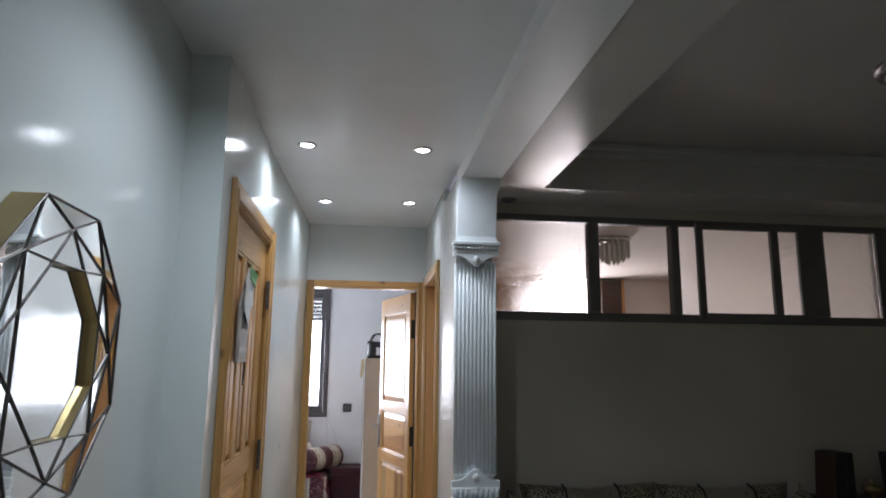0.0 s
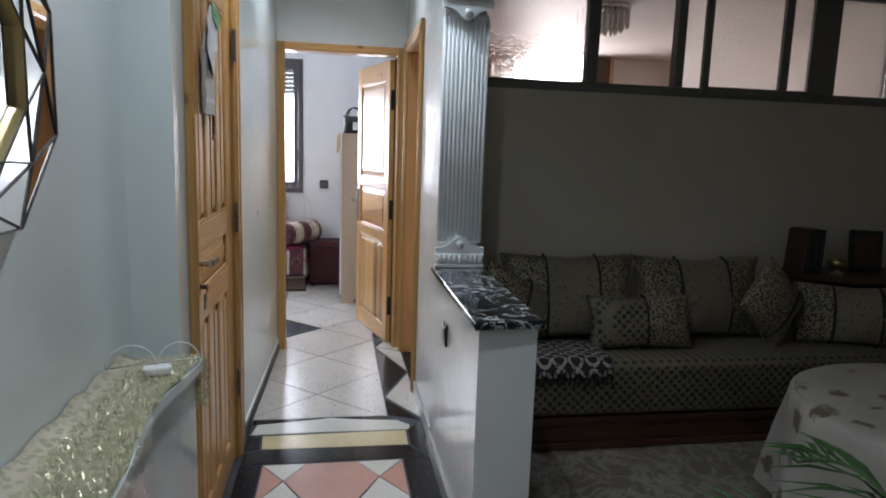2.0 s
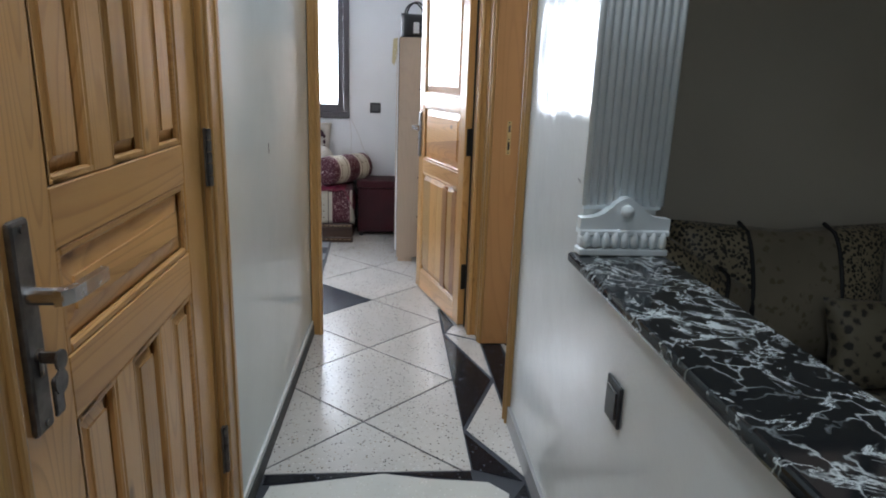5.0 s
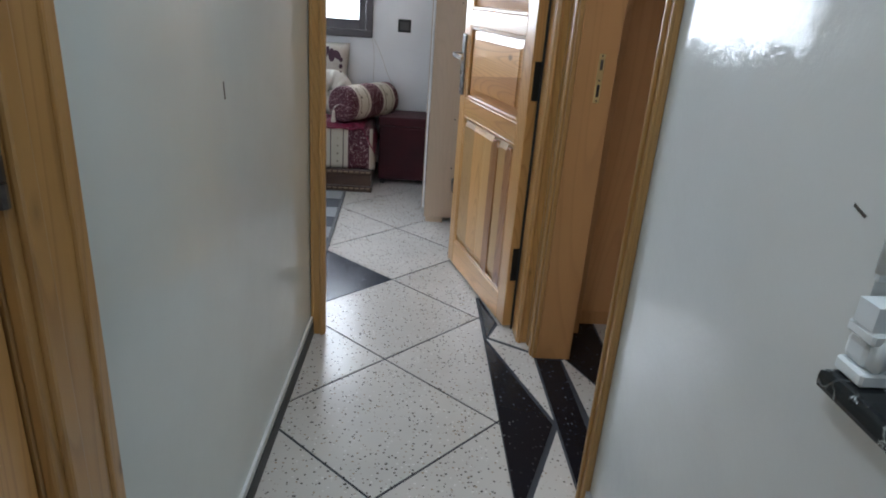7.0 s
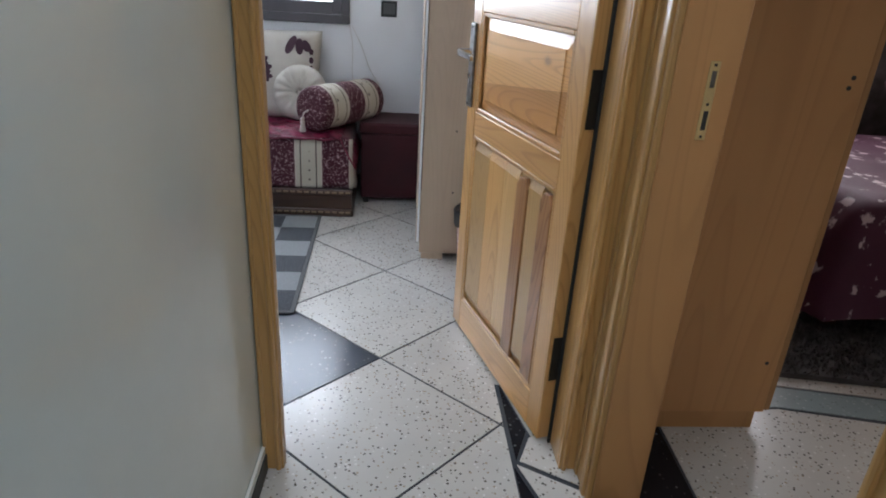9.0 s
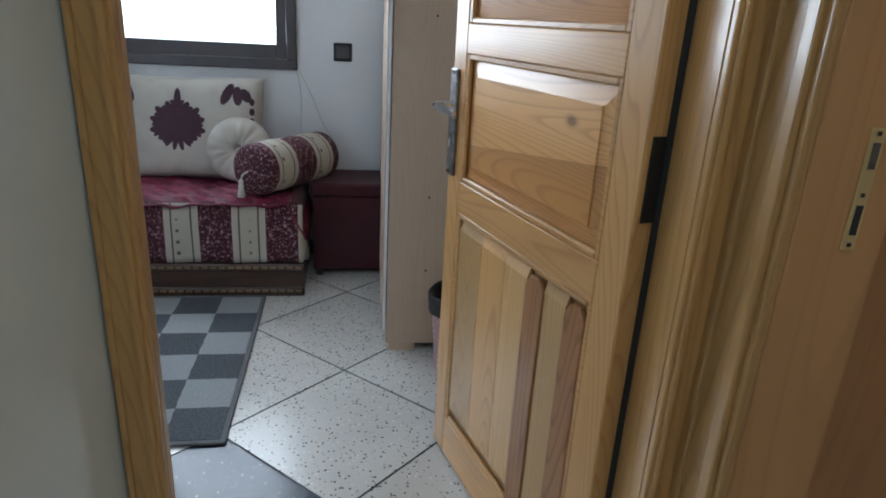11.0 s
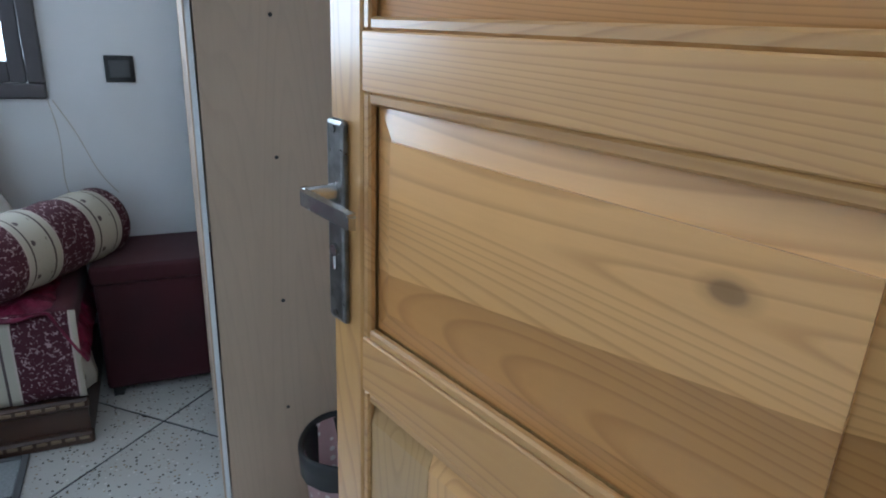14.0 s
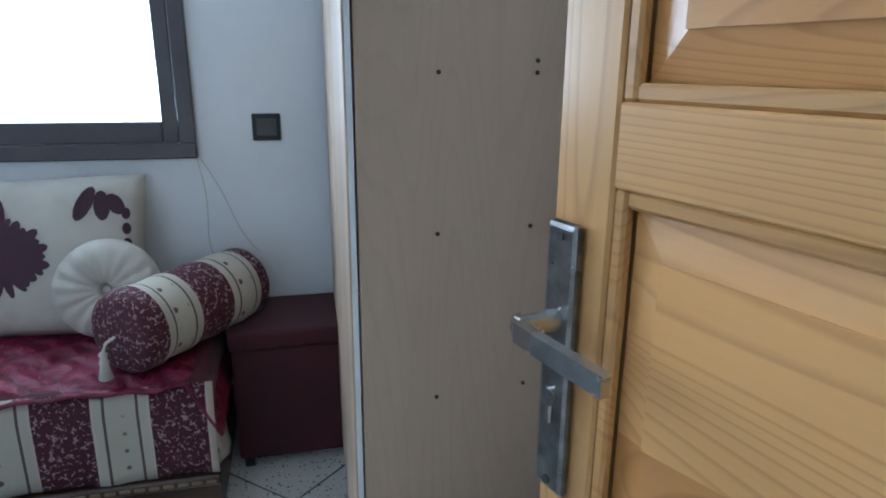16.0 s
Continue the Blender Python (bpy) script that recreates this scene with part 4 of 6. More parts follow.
switch(pose(0.186, 7.309, 1.03), 0.088, 0.085, "dark grey square light switch on the white wall")
switch(pose(0.761, 2.918, 0.665, 0, 0, -90), 0.076, 0.092, "glossy black wall socket plate on the low wall", 0.0039, BLACK)

# ---- floors, laid piece by piece ----


def clip(poly, x0, x1, y0, y1):
    for ax, lim, keep_less in ((0, x0, False), (0, x1, True), (1, y0, False), (1, y1, True)):
        out = []
        for i, p in enumerate(poly):
            q = poly[(i + 1) % len(poly)]
            pin = p[ax] <= lim if keep_less else p[ax] >= lim
            qin = q[ax] <= lim if keep_less else q[ax] >= lim
            if pin:
                out.append(p)
            if pin != qin:
                f = (lim - p[ax]) / (q[ax] - p[ax])
                out.append((p[0] + f * (q[0] - p[0]), p[1] + f * (q[1] - p[1])))
        poly = out
        if len(poly) < 3:
            return []
    return poly


def shrink(poly, gap):
    cx, cy = sum(p[0] for p in poly) / len(poly), sum(p[1] for p in poly) / len(poly)
    out = []
    for x, y in poly:
        d = math.hypot(x - cx, y - cy)
        k = max(0.2, 1 - gap / max(d, 0.01))
        out.append((cx + (x - cx) * k, cy + (y - cy) * k))
    return out


floor_slab = setting("floor_corridor", [(-0.42, 0.905, -1.72, 4.97, -0.1, -0.0025), (-2.4, 0.96, 4.97, 7.43, -0.1, -0.0025)], JOINT, "terrazzo tile floor in cream, black, pink and yellow with dark joints", "floor")
bed_slab = setting("floor_bedroom", [(0.905, 4.12, 3.92, 4.97, -0.1, -0.0025), (0.96, 4.12, 4.97, 7.43, -0.1, -0.0025)], JOINT, "cream terrazzo tile floor with black pieces", "floor")


def tile(polys, material, parent=floor_slab, up=0.0):
    bm = bmesh.new()
    for p in polys:
        if len(p) > 2:
            prism(bm, p, -0.02, up)
    if len(bm.faces):
        part("tile", bm, material, parent)
    else:
        bm.free()


DX, DY, GX, GY = 0.37, 0.3495, 0.212, 4.693
ZONES = ((-0.112, 0.590, 3.668, 4.92), (-2.28, 0.590, 4.92, 5.245), (-2.28, 0.947, 5.245, 7.30))
for i in range(-8, 4):
    for j in range(-5, 10):
        if (i + j) % 2 == 0:
            continue
        cx, cy = GX + i * DX, GY + j * DY
        g = 0.0055
        diamond = [(cx - DX + g, cy), (cx, cy - DY + g), (cx + DX - g, cy), (cx, cy + DY - g)]
        pieces = [clip(diamond, *z) for z in ZONES]
        black = (i, j) == (-1, 2)
        tile(pieces, TILE_BLACK_SKYLIT if black else TILE_WHITE, up=random.uniform(-0.0004, 0.0004))
EDGE = [
    ([(0.594, 3.94), (0.594, 4.865), (0.764, 4.34)], TILE_BLACK), ([(0.594, 3.905), (0.594, 3.672), (0.755, 3.60)], TILE_BLACK),
    ([(0.602, 3.925), (0.77, 4.315), (0.77, 3.62)], TILE_WHITE), ([(0.602, 4.875), (0.77, 4.77), (0.77, 4.365)], TILE_WHITE),
    ([(0.604, 4.885), (0.604, 5.24), (0.655, 5.01)], TILE_BLACK), ([(0.612, 4.885), (0.66, 4.995), (0.608, 5.242), (0.947, 5.242), (0.947, 4.975), (0.77, 4.975), (0.77, 4.785)], TILE_WHITE),
    ([(0.778, 4.02), (0.778, 4.735), (0.868, 4.735), (0.868, 4.02)], TILE_BLACK),
    ([(-0.025, 3.325), (-0.035, 3.465), (0.672, 3.475), (0.668, 3.315)], TILE_YELLOW),
    ([(-0.095, 3.485), (-0.075, 3.60), (0.07, 3.62), (0.29, 3.66), (0.45, 3.625), (0.64, 3.60), (0.70, 3.535), (0.69, 3.487)], TILE_CREAM),
    ([(-0.1, 3.608), (0.06, 3.625), (0.27, 3.66), (-0.1, 3.66)], TILE_BLACK), ([(0.31, 3.66), (0.46, 3.632), (0.59, 3.615), (0.59, 3.66)], TILE_BLACK),
    ([(-0.1, 3.48), (-0.045, 3.47), (-0.035, 3.33), (-0.1, 3.30)], TILE_BLACK), ([(0.68, 3.475), (0.76, 3.59), (0.755, 3.19), (0.678, 3.31)], TILE_BLACK),
    ([(-0.1, 3.29), (-0.03, 3.318), (0.67, 3.307), (0.74, 3.18), (-0.1, 3.18)], TILE_BLACK),
]
for poly, m in EDGE:
    tile([shrink(poly, 0.003)], m)
for k in range(4):
    y = 3.165 - 0.66 * k
    P = [
        ([(0.0, y), (0.19, y), (0.1, y - 0.145)], TILE_CREAM), ([(0.0, y - 0.006), (0.1, y - 0.145), (0.0, y - 0.31)], TILE_PINK),
        ([(0.62, y), (0.415, y), (0.507, y - 0.145)], TILE_CREAM), ([(0.62, y - 0.006), (0.507, y - 0.145), (0.62, y - 0.31)], TILE_PINK),
        ([(0.19, y), (0.415, y), (0.507, y - 0.145), (0.41, y - 0.32), (0.195, y - 0.32), (0.1, y - 0.145)], TILE_PINK),
        ([(0.0, y - 0.312), (0.1, y - 0.15), (0.192, y - 0.325), (0.192, y - 0.65), (0.0, y - 0.65)], TILE_CREAM),
        ([(0.62, y - 0.312), (0.507, y - 0.15), (0.413, y - 0.325), (0.413, y - 0.65), (0.62, y - 0.65)], TILE_CREAM),
        ([(0.2, y - 0.328), (0.405, y - 0.328), (0.405, y - 0.65), (0.2, y - 0.65)], TILE_BLACK),
        ([(-0.1, y + 0.01), (-0.008, y + 0.01), (-0.008, y - 0.655), (-0.1, y - 0.655)], TILE_BLACK),
        ([(0.75, y + 0.01), (0.628, y + 0.01), (0.628, y - 0.655), (0.75, y - 0.655)], TILE_BLACK),
    ]
    for poly, m in P:
        tile([shrink(poly, 0.003)], m)
for poly, m in (([(0.885, 4.755), (0.91, 4.86), (0.945, 4.97), (0.99, 5.09), (1.07, 5.09), (1.045, 4.40)], TILE_BLACK), ([(0.875, 4.74), (0.885, 4.747), (1.042, 4.392), (1.10, 3.95), (0.91, 3.95)], TILE_WHITE),
                ([(1.05, 4.40), (1.077, 5.10), (1.5, 5.13), (2.4, 4.92), (2.4, 3.95), (1.108, 3.95)], TILE_WHITE), ([(2.41, 3.95), (2.41, 4.92), (3.99, 4.6), (3.99, 3.95)], TILE_WHITE),
                ([(1.08, 5.105), (1.5, 5.14), (3.99, 4.62), (3.99, 4.75), (1.5, 5.26), (1.08, 5.22)], TILE_GREY), ([(1.06, 5.23), (1.5, 5.27), (3.99, 4.76), (3.99, 7.3), (1.06, 7.3)], TILE_WHITE)):
    tile([shrink(poly, 0.003)], m, bed_slab)

# ---- hall: mirror and console ----


def facet_mirror():
    """Octagonal wall mirror: tilted triangular facets round a sunk middle, dark gold bars on every edge."""
    cy, cz = 1.44, 1.515
    mir = thing("wall_mirror", pose(WM, cy, cz), "octagonal faceted wall mirror with dark gold edges", "mirror")

    def ring(r, x, turn, n=8):
        return [Vector((x, r * math.cos(radians(turn + 360 / n * k)), r * math.sin(radians(turn + 360 / n * k)))) for k in range(n)]
    outer, mid, inner = ring(0.283, 0.0562, 22.5), ring(0.222, 0.0575, 0.0), ring(0.165, 0.0568, 22.5)
    faces = []
    for k in range(8):
        a, b = outer[k - 1], outer[k]
        faces += [(a, b, mid[k]), (b, mid[k], mid[(k + 1) % 8]), (mid[k], inner[k - 1], inner[k]), (mid[k], inner[k], mid[(k + 1) % 8])]
    for f in faces:
        bm = bmesh.new()
        vs = [bm.verts.new(v) for v in f]
        fc = bm.faces.new(vs)
        bm.normal_update()
        if fc.normal.x < 0:
            bmesh.ops.reverse_faces(bm, faces=[fc])
            bm.normal_update()
        back = [bm.verts.new(v.co - fc.normal * 0.004) for v in list(fc.verts)]
        bm.faces.new(back[::-1])
        fv = list(fc.verts)
        for i in range(3):
            bm.faces.new((fv[i], back[i], back[(i + 1) % 3], fv[(i + 1) % 3]))
        part("facet", bm, MIRROR, mir)
    bm = bmesh.new()
    prism(bm, [(v.y * 0.985, v.z * 0.985) for v in inner], 0.038, 0.043, "x")
    part("centre_glass", bm, MIRROR, mir, "sunk octagonal mirror glass")
    bm = bmesh.new()
    for k in range(8):
        a, b = inner[k - 1], inner[k]
        quad = [bm.verts.new(p) for p in (a, b, Vector((0.042, b.y * 0.99, b.z * 0.99)), Vector((0.042, a.y * 0.99, a.z * 0.99)))]
        bm.faces.new(quad)
    part("inner_rim", bm, BRASS_OLD, mir, "gold inner rim")
    bm = bmesh.new()
    for k in range(8):
        a, b = outer[k - 1], outer[k]
        bm.faces.new([bm.verts.new(p) for p in (a, b, Vector((0.001, b.y, b.z)), Vector((0.001, a.y, a.z)))])
    part("side_band", bm, BRASS_OLD, mir, "gold side band")
    seen = set()
    for f in faces:
        for i in range(3):
            a, b = f[i], f[(i + 1) % 3]
            key = tuple(sorted((tuple(round(c, 4) for c in a), tuple(round(c, 4) for c in b))))
            if key in seen:
                continue
            seen.add(key)
            bm = bmesh.new()
            up = Vector((0.0015, 0, 0))
            tube(bm, [a + up, b + up], 0.0019, 6)
            part("bar", bm, BRASS_OLD if a.x < 0.05 and b.x < 0.05 else STEEL_DARK, mir)


facet_mirror()


def console():
    c = thing("console", pose(0, 0, 0), "white curved plaster console against the wall", "console")
    pts = []
    for k in range(25):
        y = 0.75 + 1.415 * k / 24
        pts.append((-0.062 - 0.035 * (0.5 - 0.5 * math.cos((y - 0.75) / 1.415 * 4 * math.pi)), y))
    for z0, z1, dx, nm in ((0.0, 0.80, 0.0, "body"), (0.80, 0.825, 0.022, "lip")):
        bm = bmesh.new()
        prism(bm, [(WM + 0.001, 0.75), *[(x + dx, y) for x, y in pts], (WM + 0.001, 2.165)], z0, z1)
        part(nm, bm, PAINT_GREEN, c)
    cl = thing("runner", pose(0, 0, 0.826), "cream lace runner with gold thread and fringed edge on the console", "table runner")
    n, q = 60, 10
    bm = bmesh.new()
    g = []
    for i in range(n + 1):
        y = 0.76 + 1.40 * i / n
        x1 = -0.050 - 0.030 * (0.5 - 0.5 * math.cos((y - 0.75) / 1.415 * 4 * math.pi))
        row = []
        for j in range(q + 1):
            f = j / q
            x = WM + 0.004 + (x1 - WM - 0.004) * min(1, f / 0.9)
            z = 0.004 + 0.006 * noise.noise((x * 14, y * 14, 0)) + (0.014 * max(0, 1 - f / 0.18) ** 1.5 * (1 + 0.35 * math.sin(y * 42)))
            if f > 0.9:
                x += 0.003 + 0.003 * math.sin(y * 45)
            row.append(bm.verts.new((x, y, z)))
        g.append(row)
    for i in range(n):
        for j in range(q):
            bm.faces.new((g[i][j], g[i][j + 1], g[i + 1][j + 1], g[i + 1][j]))
    ob = part("cloth", bm, LACE, cl, smooth=True)
    sol = ob.modifiers.new("thick", "SOLIDIFY")
    sol.thickness = 0.003
    bm = bmesh.new()
    rnd = random.Random(4)
    for k in range(6500):
        y = rnd.uniform(0.78, 2.155)
        x1 = -0.050 - 0.030 * (0.5 - 0.5 * math.cos((y - 0.75) / 1.415 * 4 * math.pi))
        f = 1 - rnd.random() ** 1.5 * 0.72
        x = WM + (x1 + 0.006 - WM) * f
        p = Vector((x, y, rnd.uniform(0.006, 0.014)))
        d = Vector((rnd.uniform(-1, 1), rnd.uniform(-1, 1), rnd.uniform(-0.2, 0.5))).normalized() * rnd.uniform(0.008, 0.02)
        s = Vector((-d.y, d.x, 0)).normalized() * 0.0009
        vs = [bm.verts.new(v) for v in (p - s, p + s, p + d * 0.5 + s + Vector((0, 0, 0.004)), p + d * 0.5 - s + Vector((0, 0, 0.004)))]
        bm.faces.new(vs)
        vs2 = [bm.verts.new(v) for v in (p + d * 0.5 - s + Vector((0, 0, 0.004)), p + d * 0.5 + s + Vector((0, 0, 0.004)), p + d)]
        bm.faces.new(vs2)
    for k in range(420):
        y = 2.162 + rnd.uniform(-0.004, 0.012)
        x = rnd.uniform(-0.10, -0.03)
        z = rnd.uniform(-0.13, 0.01)
        d = Vector((rnd.uniform(-0.3, 0.6), rnd.uniform(0, 0.6), rnd.uniform(-1, 0.3))).normalized() * rnd.uniform(0.012, 0.03)
        s = Vector((0.0016, 0.001, 0.001))
        p = Vector((x, y, z))
        bm.faces.new([bm.verts.new(v) for v in (p - s, p + s, p + d)])
    tagged(part("trimming", bm, LACE_GOLD, cl, "glittering gold thread trimming"), kind="stuff")
    ad = thing("adapter", pose(-0.12, 2.02, 0.838, 0, 0, 12), "white plastic plug adapter with thin white cable on the runner", "adapter")
    part("case", boxed(-0.032, 0.032, -0.02, 0.02, 0, 0.02, bevel=0.005, seg=2), WHITE_PLASTIC, ad)
    bm = bmesh.new()
    pts = []
    for k in range(41):
        a = math.pi * k / 20
        pts.append(((0.05 if k < 20 else -0.058) * (1 - math.cos(a)), 0.012 * math.sin(a * 0.5), 0.018 + 0.055 * abs(math.sin(a))))
    tube(bm, pts, 0.0018, 6)
    part("cable", bm, WHITE_PLASTIC, ad, "thin white looped cable", True)


LACE_GOLD = plain("gold_thread", (0.58, 0.57, 0.37), 0.3, 0.35)
console()


def key_rack():
    """Pierced house-shaped key rack with papers, on the shut door; local x along the door."""
    k = thing("key_rack", pose(-0.118, 2.70, 1.50, 0, 0, 90), "grey pierced key rack with papers tucked behind it", "key rack")
    bm = bmesh.new()
    prism(bm, [(-0.085, 0.0), (0.085, 0.0), (0.085, 0.20), (0.05, 0.25), (0.0, 0.31), (-0.05, 0.25), (-0.085, 0.20)], -0.012, -0.004, "y")
    part("plaque", bm, ALU_PALE, k)
    for j in range(4):
        bm = bmesh.new()
        lathe(bm, [(0.010, -0.0145), (0.010, -0.0125)], -0.06 + 0.04 * j, 0, 0.045, 14, "y")
        part("rosette", bm, WHITE_PLASTIC, k)
    part("panel", boxed(-0.075, 0.075, -0.0135, -0.0122, 0.015, 0.085), ALU_PALE, k, "pale grey front strip")
    part("panel", boxed(-0.06, 0.06, -0.0135, -0.0122, 0.11, 0.19), ALU_PALE, k)
    for j in range(4):
        part("slot", boxed(-0.052 + 0.03 * j, -0.038 + 0.03 * j, -0.0145, -0.0136, 0.12, 0.18), BLACK, k)
    bm = bmesh.new()
    tube(bm, [(0.02, -0.016, 0.0), (0.02, -0.018, -0.03), (0.022, -0.016, -0.07)], 0.004, 6)
    lathe(bm, [(0.011, -0.018), (0.011, -0.014)], 0.022, 0, -0.075, 12, "y")
    part("key", bm, STEEL_DARK, k, "keys hanging under the rack")
    pp = thing("paper", pose(-0.118, 2.73, 1.69, 0, 0, 90), "crumpled white leaflet with a green band behind the key rack", "paper")
    for mat_, poly, yy in ((PAPER, [(-0.09, 0.0), (0.0, -0.06), (0.055, 0.03), (0.09, 0.13), (-0.06, 0.16), (-0.1, 0.08)], -0.022), (GREEN_PAPER, [(-0.02, 0.125), (0.09, 0.10), (0.125, 0.15), (-0.045, 0.175)], -0.026)):
        bm = bmesh.new()
        prism(bm, poly, yy, yy + 0.002, "y")
        bmesh.ops.triangulate(bm, faces=bm.faces)
        bmesh.ops.subdivide_edges(bm, edges=bm.edges, cuts=2)
        for v in bm.verts:
            v.co.y += 0.008 * noise.noise((v.co.x * 20, 0, v.co.z * 20))
        part("sheet", bm, mat_, pp)


ALU_PALE = plain("pale_grey_metal", (0.46, 0.46, 0.44), 0.4, 0.1)
key_rack()

# ---- salon ----


def banded_cushion(m, w, h, d, label, bands, group="salon cushions", twist=0.0):
    """Cushion whose cover is pieced from bands across its width: (from, to, material)."""
    c = thing("cushion", m, label, "cushion", group)
    for a, b, mt in bands:
        bm = bmesh.new()
        pillow(bm, w, h, d, 22, 0.12)
        geo = list(bm.verts) + list(bm.edges) + list(bm.faces)
        if a > -0.5:
            bmesh.ops.bisect_plane(bm, geom=geo, plane_co=(a * w, 0, 0), plane_no=(-1, 0, 0), clear_outer=True)
        geo = list(bm.verts) + list(bm.edges) + list(bm.faces)
        if b < 0.5:
            bmesh.ops.bisect_plane(bm, geom=geo, plane_co=(b * w, 0, 0), plane_no=(1, 0, 0), clear_outer=True)
        for v in bm.verts:
            v.co.y += 0.012 * noise.noise((v.co.x * 7, 3.1, v.co.z * 7))
        part("cover", bm, mt, c, smooth=True)
    for a, b, mt in bands[:-1]:
        bm = bmesh.new()
        pts = []
        for k in range(15):
            z = (2 * k / 14 - 1)
            t = ((1 - (2 * b) ** 2) * max(0.0, 1 - z * z)) ** 0.42
            pts.append((b * w, -d / 2 * t - 0.002, z * h / 2 * 0.97))
        tube(bm, pts, 0.007, 6)
        part("piping", bm, PIPING, c, smooth=True)
    return c


def salon_bench(name, m, length, depth, label):
    s = thing(name, m, label, "bench", "salon benches")
    bm = bmesh.new()
    box(bm, 0, length, 0.02, depth, 0, 0.155)
    box(bm, 0, length, 0.0, 0.03, 0.0, 0.035, 0.006)
    box(bm, 0, length, 0.005, 0.03, 0.125, 0.158, 0.006)
    part("plinth", bm, WALNUT, s, "dark carved wooden plinth")
    for k in range(int(length / 0.6)):
        bm = bmesh.new()
        poly = []
        for q in range(24):
            a = 2 * math.pi * q / 24
            r = 1 + 0.18 * math.cos(6 * a)
            poly.append((0.35 + 0.6 * k + 0.15 * r * math.cos(a), 0.08 + 0.03 * r * math.sin(a)))
        prism(bm, poly, 0.008, 0.022, "y")
        part("carving", bm, WALNUT, s)
    bm = bmesh.new()
    box(bm, 0, length, 0.005, depth, 0.159, 0.43, 0.045, 4)
    part("mattress", bm, BROCADE_UP, s, "olive and gold patterned brocade mattress", True)
    return s


salon_bench("bench", pose(0.99, 3.175, 0), 2.98, 0.615, "long low salon bench with olive gold brocade on carved wood")
salon_bench("bench", pose(3.33, 3.15, 0, 0, 0, -90), 3.0, 0.62, "long low brocade bench along the salon side wall")
FULL = [(-0.5, -0.19, SCROLL), (-0.19, 0.19, SATIN), (0.19, 0.5, SCROLL)]
banded_cushion(pose(1.555, 3.63, 0.655, -13, 0, 0), 0.76, 0.47, 0.20, "large olive and gold brocade back cushion with satin middle", FULL)
banded_cushion(pose(2.315, 3.63, 0.650, -13, 0, 0), 0.76, 0.46, 0.20, "large olive and gold brocade back cushion with satin middle", FULL)
banded_cushion(pose(1.20, 3.50, 0.63, -14, 28, 12), 0.44, 0.36, 0.14, "brocade cushion tipped against the low wall", [(-0.5, 0.1, SCROLL), (0.1, 0.5, SATIN)])
banded_cushion(pose(1.875, 3.43, 0.565, -16, 0, 0), 0.58, 0.28, 0.15, "small brocade cushion with a black band in front of the others", [(-0.5, 0.02, BROCADE_UP), (0.02, 0.5, SCROLL)])
banded_cushion(pose(2.635, 3.44, 0.655, -14, 47, 6), 0.36, 0.36, 0.14, "square brocade cushion stood on its corner", [(-0.5, 0.22, SCROLL), (0.22, 0.5, SATIN)])
banded_cushion(pose(3.12, 3.42, 0.59, -12, 0, -22), 0.62, 0.34, 0.18, "olive and gold brocade back cushion under the ledge", FULL)


def throw():
    t = thing("throw", pose(0, 0, 0), "black and white patterned throw with long black fringe on the bench", "throw")
    bm = bmesh.new()
    n, q = 24, 16
    g = []
    for i in range(n + 1):
        row = []
        for j in range(q + 1):
            x = 1.02 + 0.60 * i / n
            s = 0.36 * j / q
            y, z = 3.50 - s, 0.437
            if y < 3.20:
                z -= (3.20 - y) * 1.2
                y = 3.20 - (3.20 - y) * 0.75
            row.append(bm.verts.new((x + 0.03 * (1 - j / q), y, z + 0.006 * noise.noise((x * 9, y * 9, 1)) + 0.008)))
        g.append(row)
    for i in range(n):
        for j in range(q):
            bm.faces.new((g[i][j], g[i + 1][j], g[i + 1][j + 1], g[i][j + 1]))
    ob = part("cloth", bm, THROW, t, smooth=True)
    sol = ob.modifiers.new("thick", "SOLIDIFY")
    sol.thickness = 0.006
    rnd = random.Random(8)
    for k in range(26):
        x = 1.03 + 0.585 * k / 25
        bm = bmesh.new()
        pts = [(x, 3.162, 0.40)]
        for q2 in range(4):
            pts.append((x + rnd.uniform(-0.012, 0.012), 3.158 - 0.002 * q2, 0.40 - (q2 + 1) * rnd.uniform(0.014, 0.024)))
        tube(bm, pts, 0.005, 5)
        part("tassel", bm, PIPING, t)



def ring_weave():
    """Black weave with rows of touching white rings."""
    m, nt, b = nodes_of("black_white_ring_weave")
    v = coords(nt, (1.0, 1.25, 1.0))
    vo = nt.nodes.new("ShaderNodeTexVoronoi")
    vo.voronoi_dimensions = "2D"
    vo.inputs["Scale"].default_value, vo.inputs["Randomness"].default_value = 12.5, 0.12
    link(nt, v, vo.inputs["Vector"])
    ring = maths(nt, "LESS_THAN", maths(nt, "ABSOLUTE", maths(nt, "SUBTRACT", vo.outputs["Distance"], 0.40)), 0.085)
    fray = ramp(nt, noise_tex(nt, v, 60, 3), [(0.36, (0, 0, 0)), (0.44, (1, 1, 1))])
    put_in(nt, b.inputs["Base Color"], mixc(nt, maths(nt, "MULTIPLY", ring, fray), (0.010, 0.010, 0.010), (0.30, 0.285, 0.25)))
    b.inputs["Roughness"].default_value = 0.85
    bump(nt, b, noise_tex(nt, v, 300, 2), 0.5, 0.002)
    return m


THROW = ring_weave()
throw()


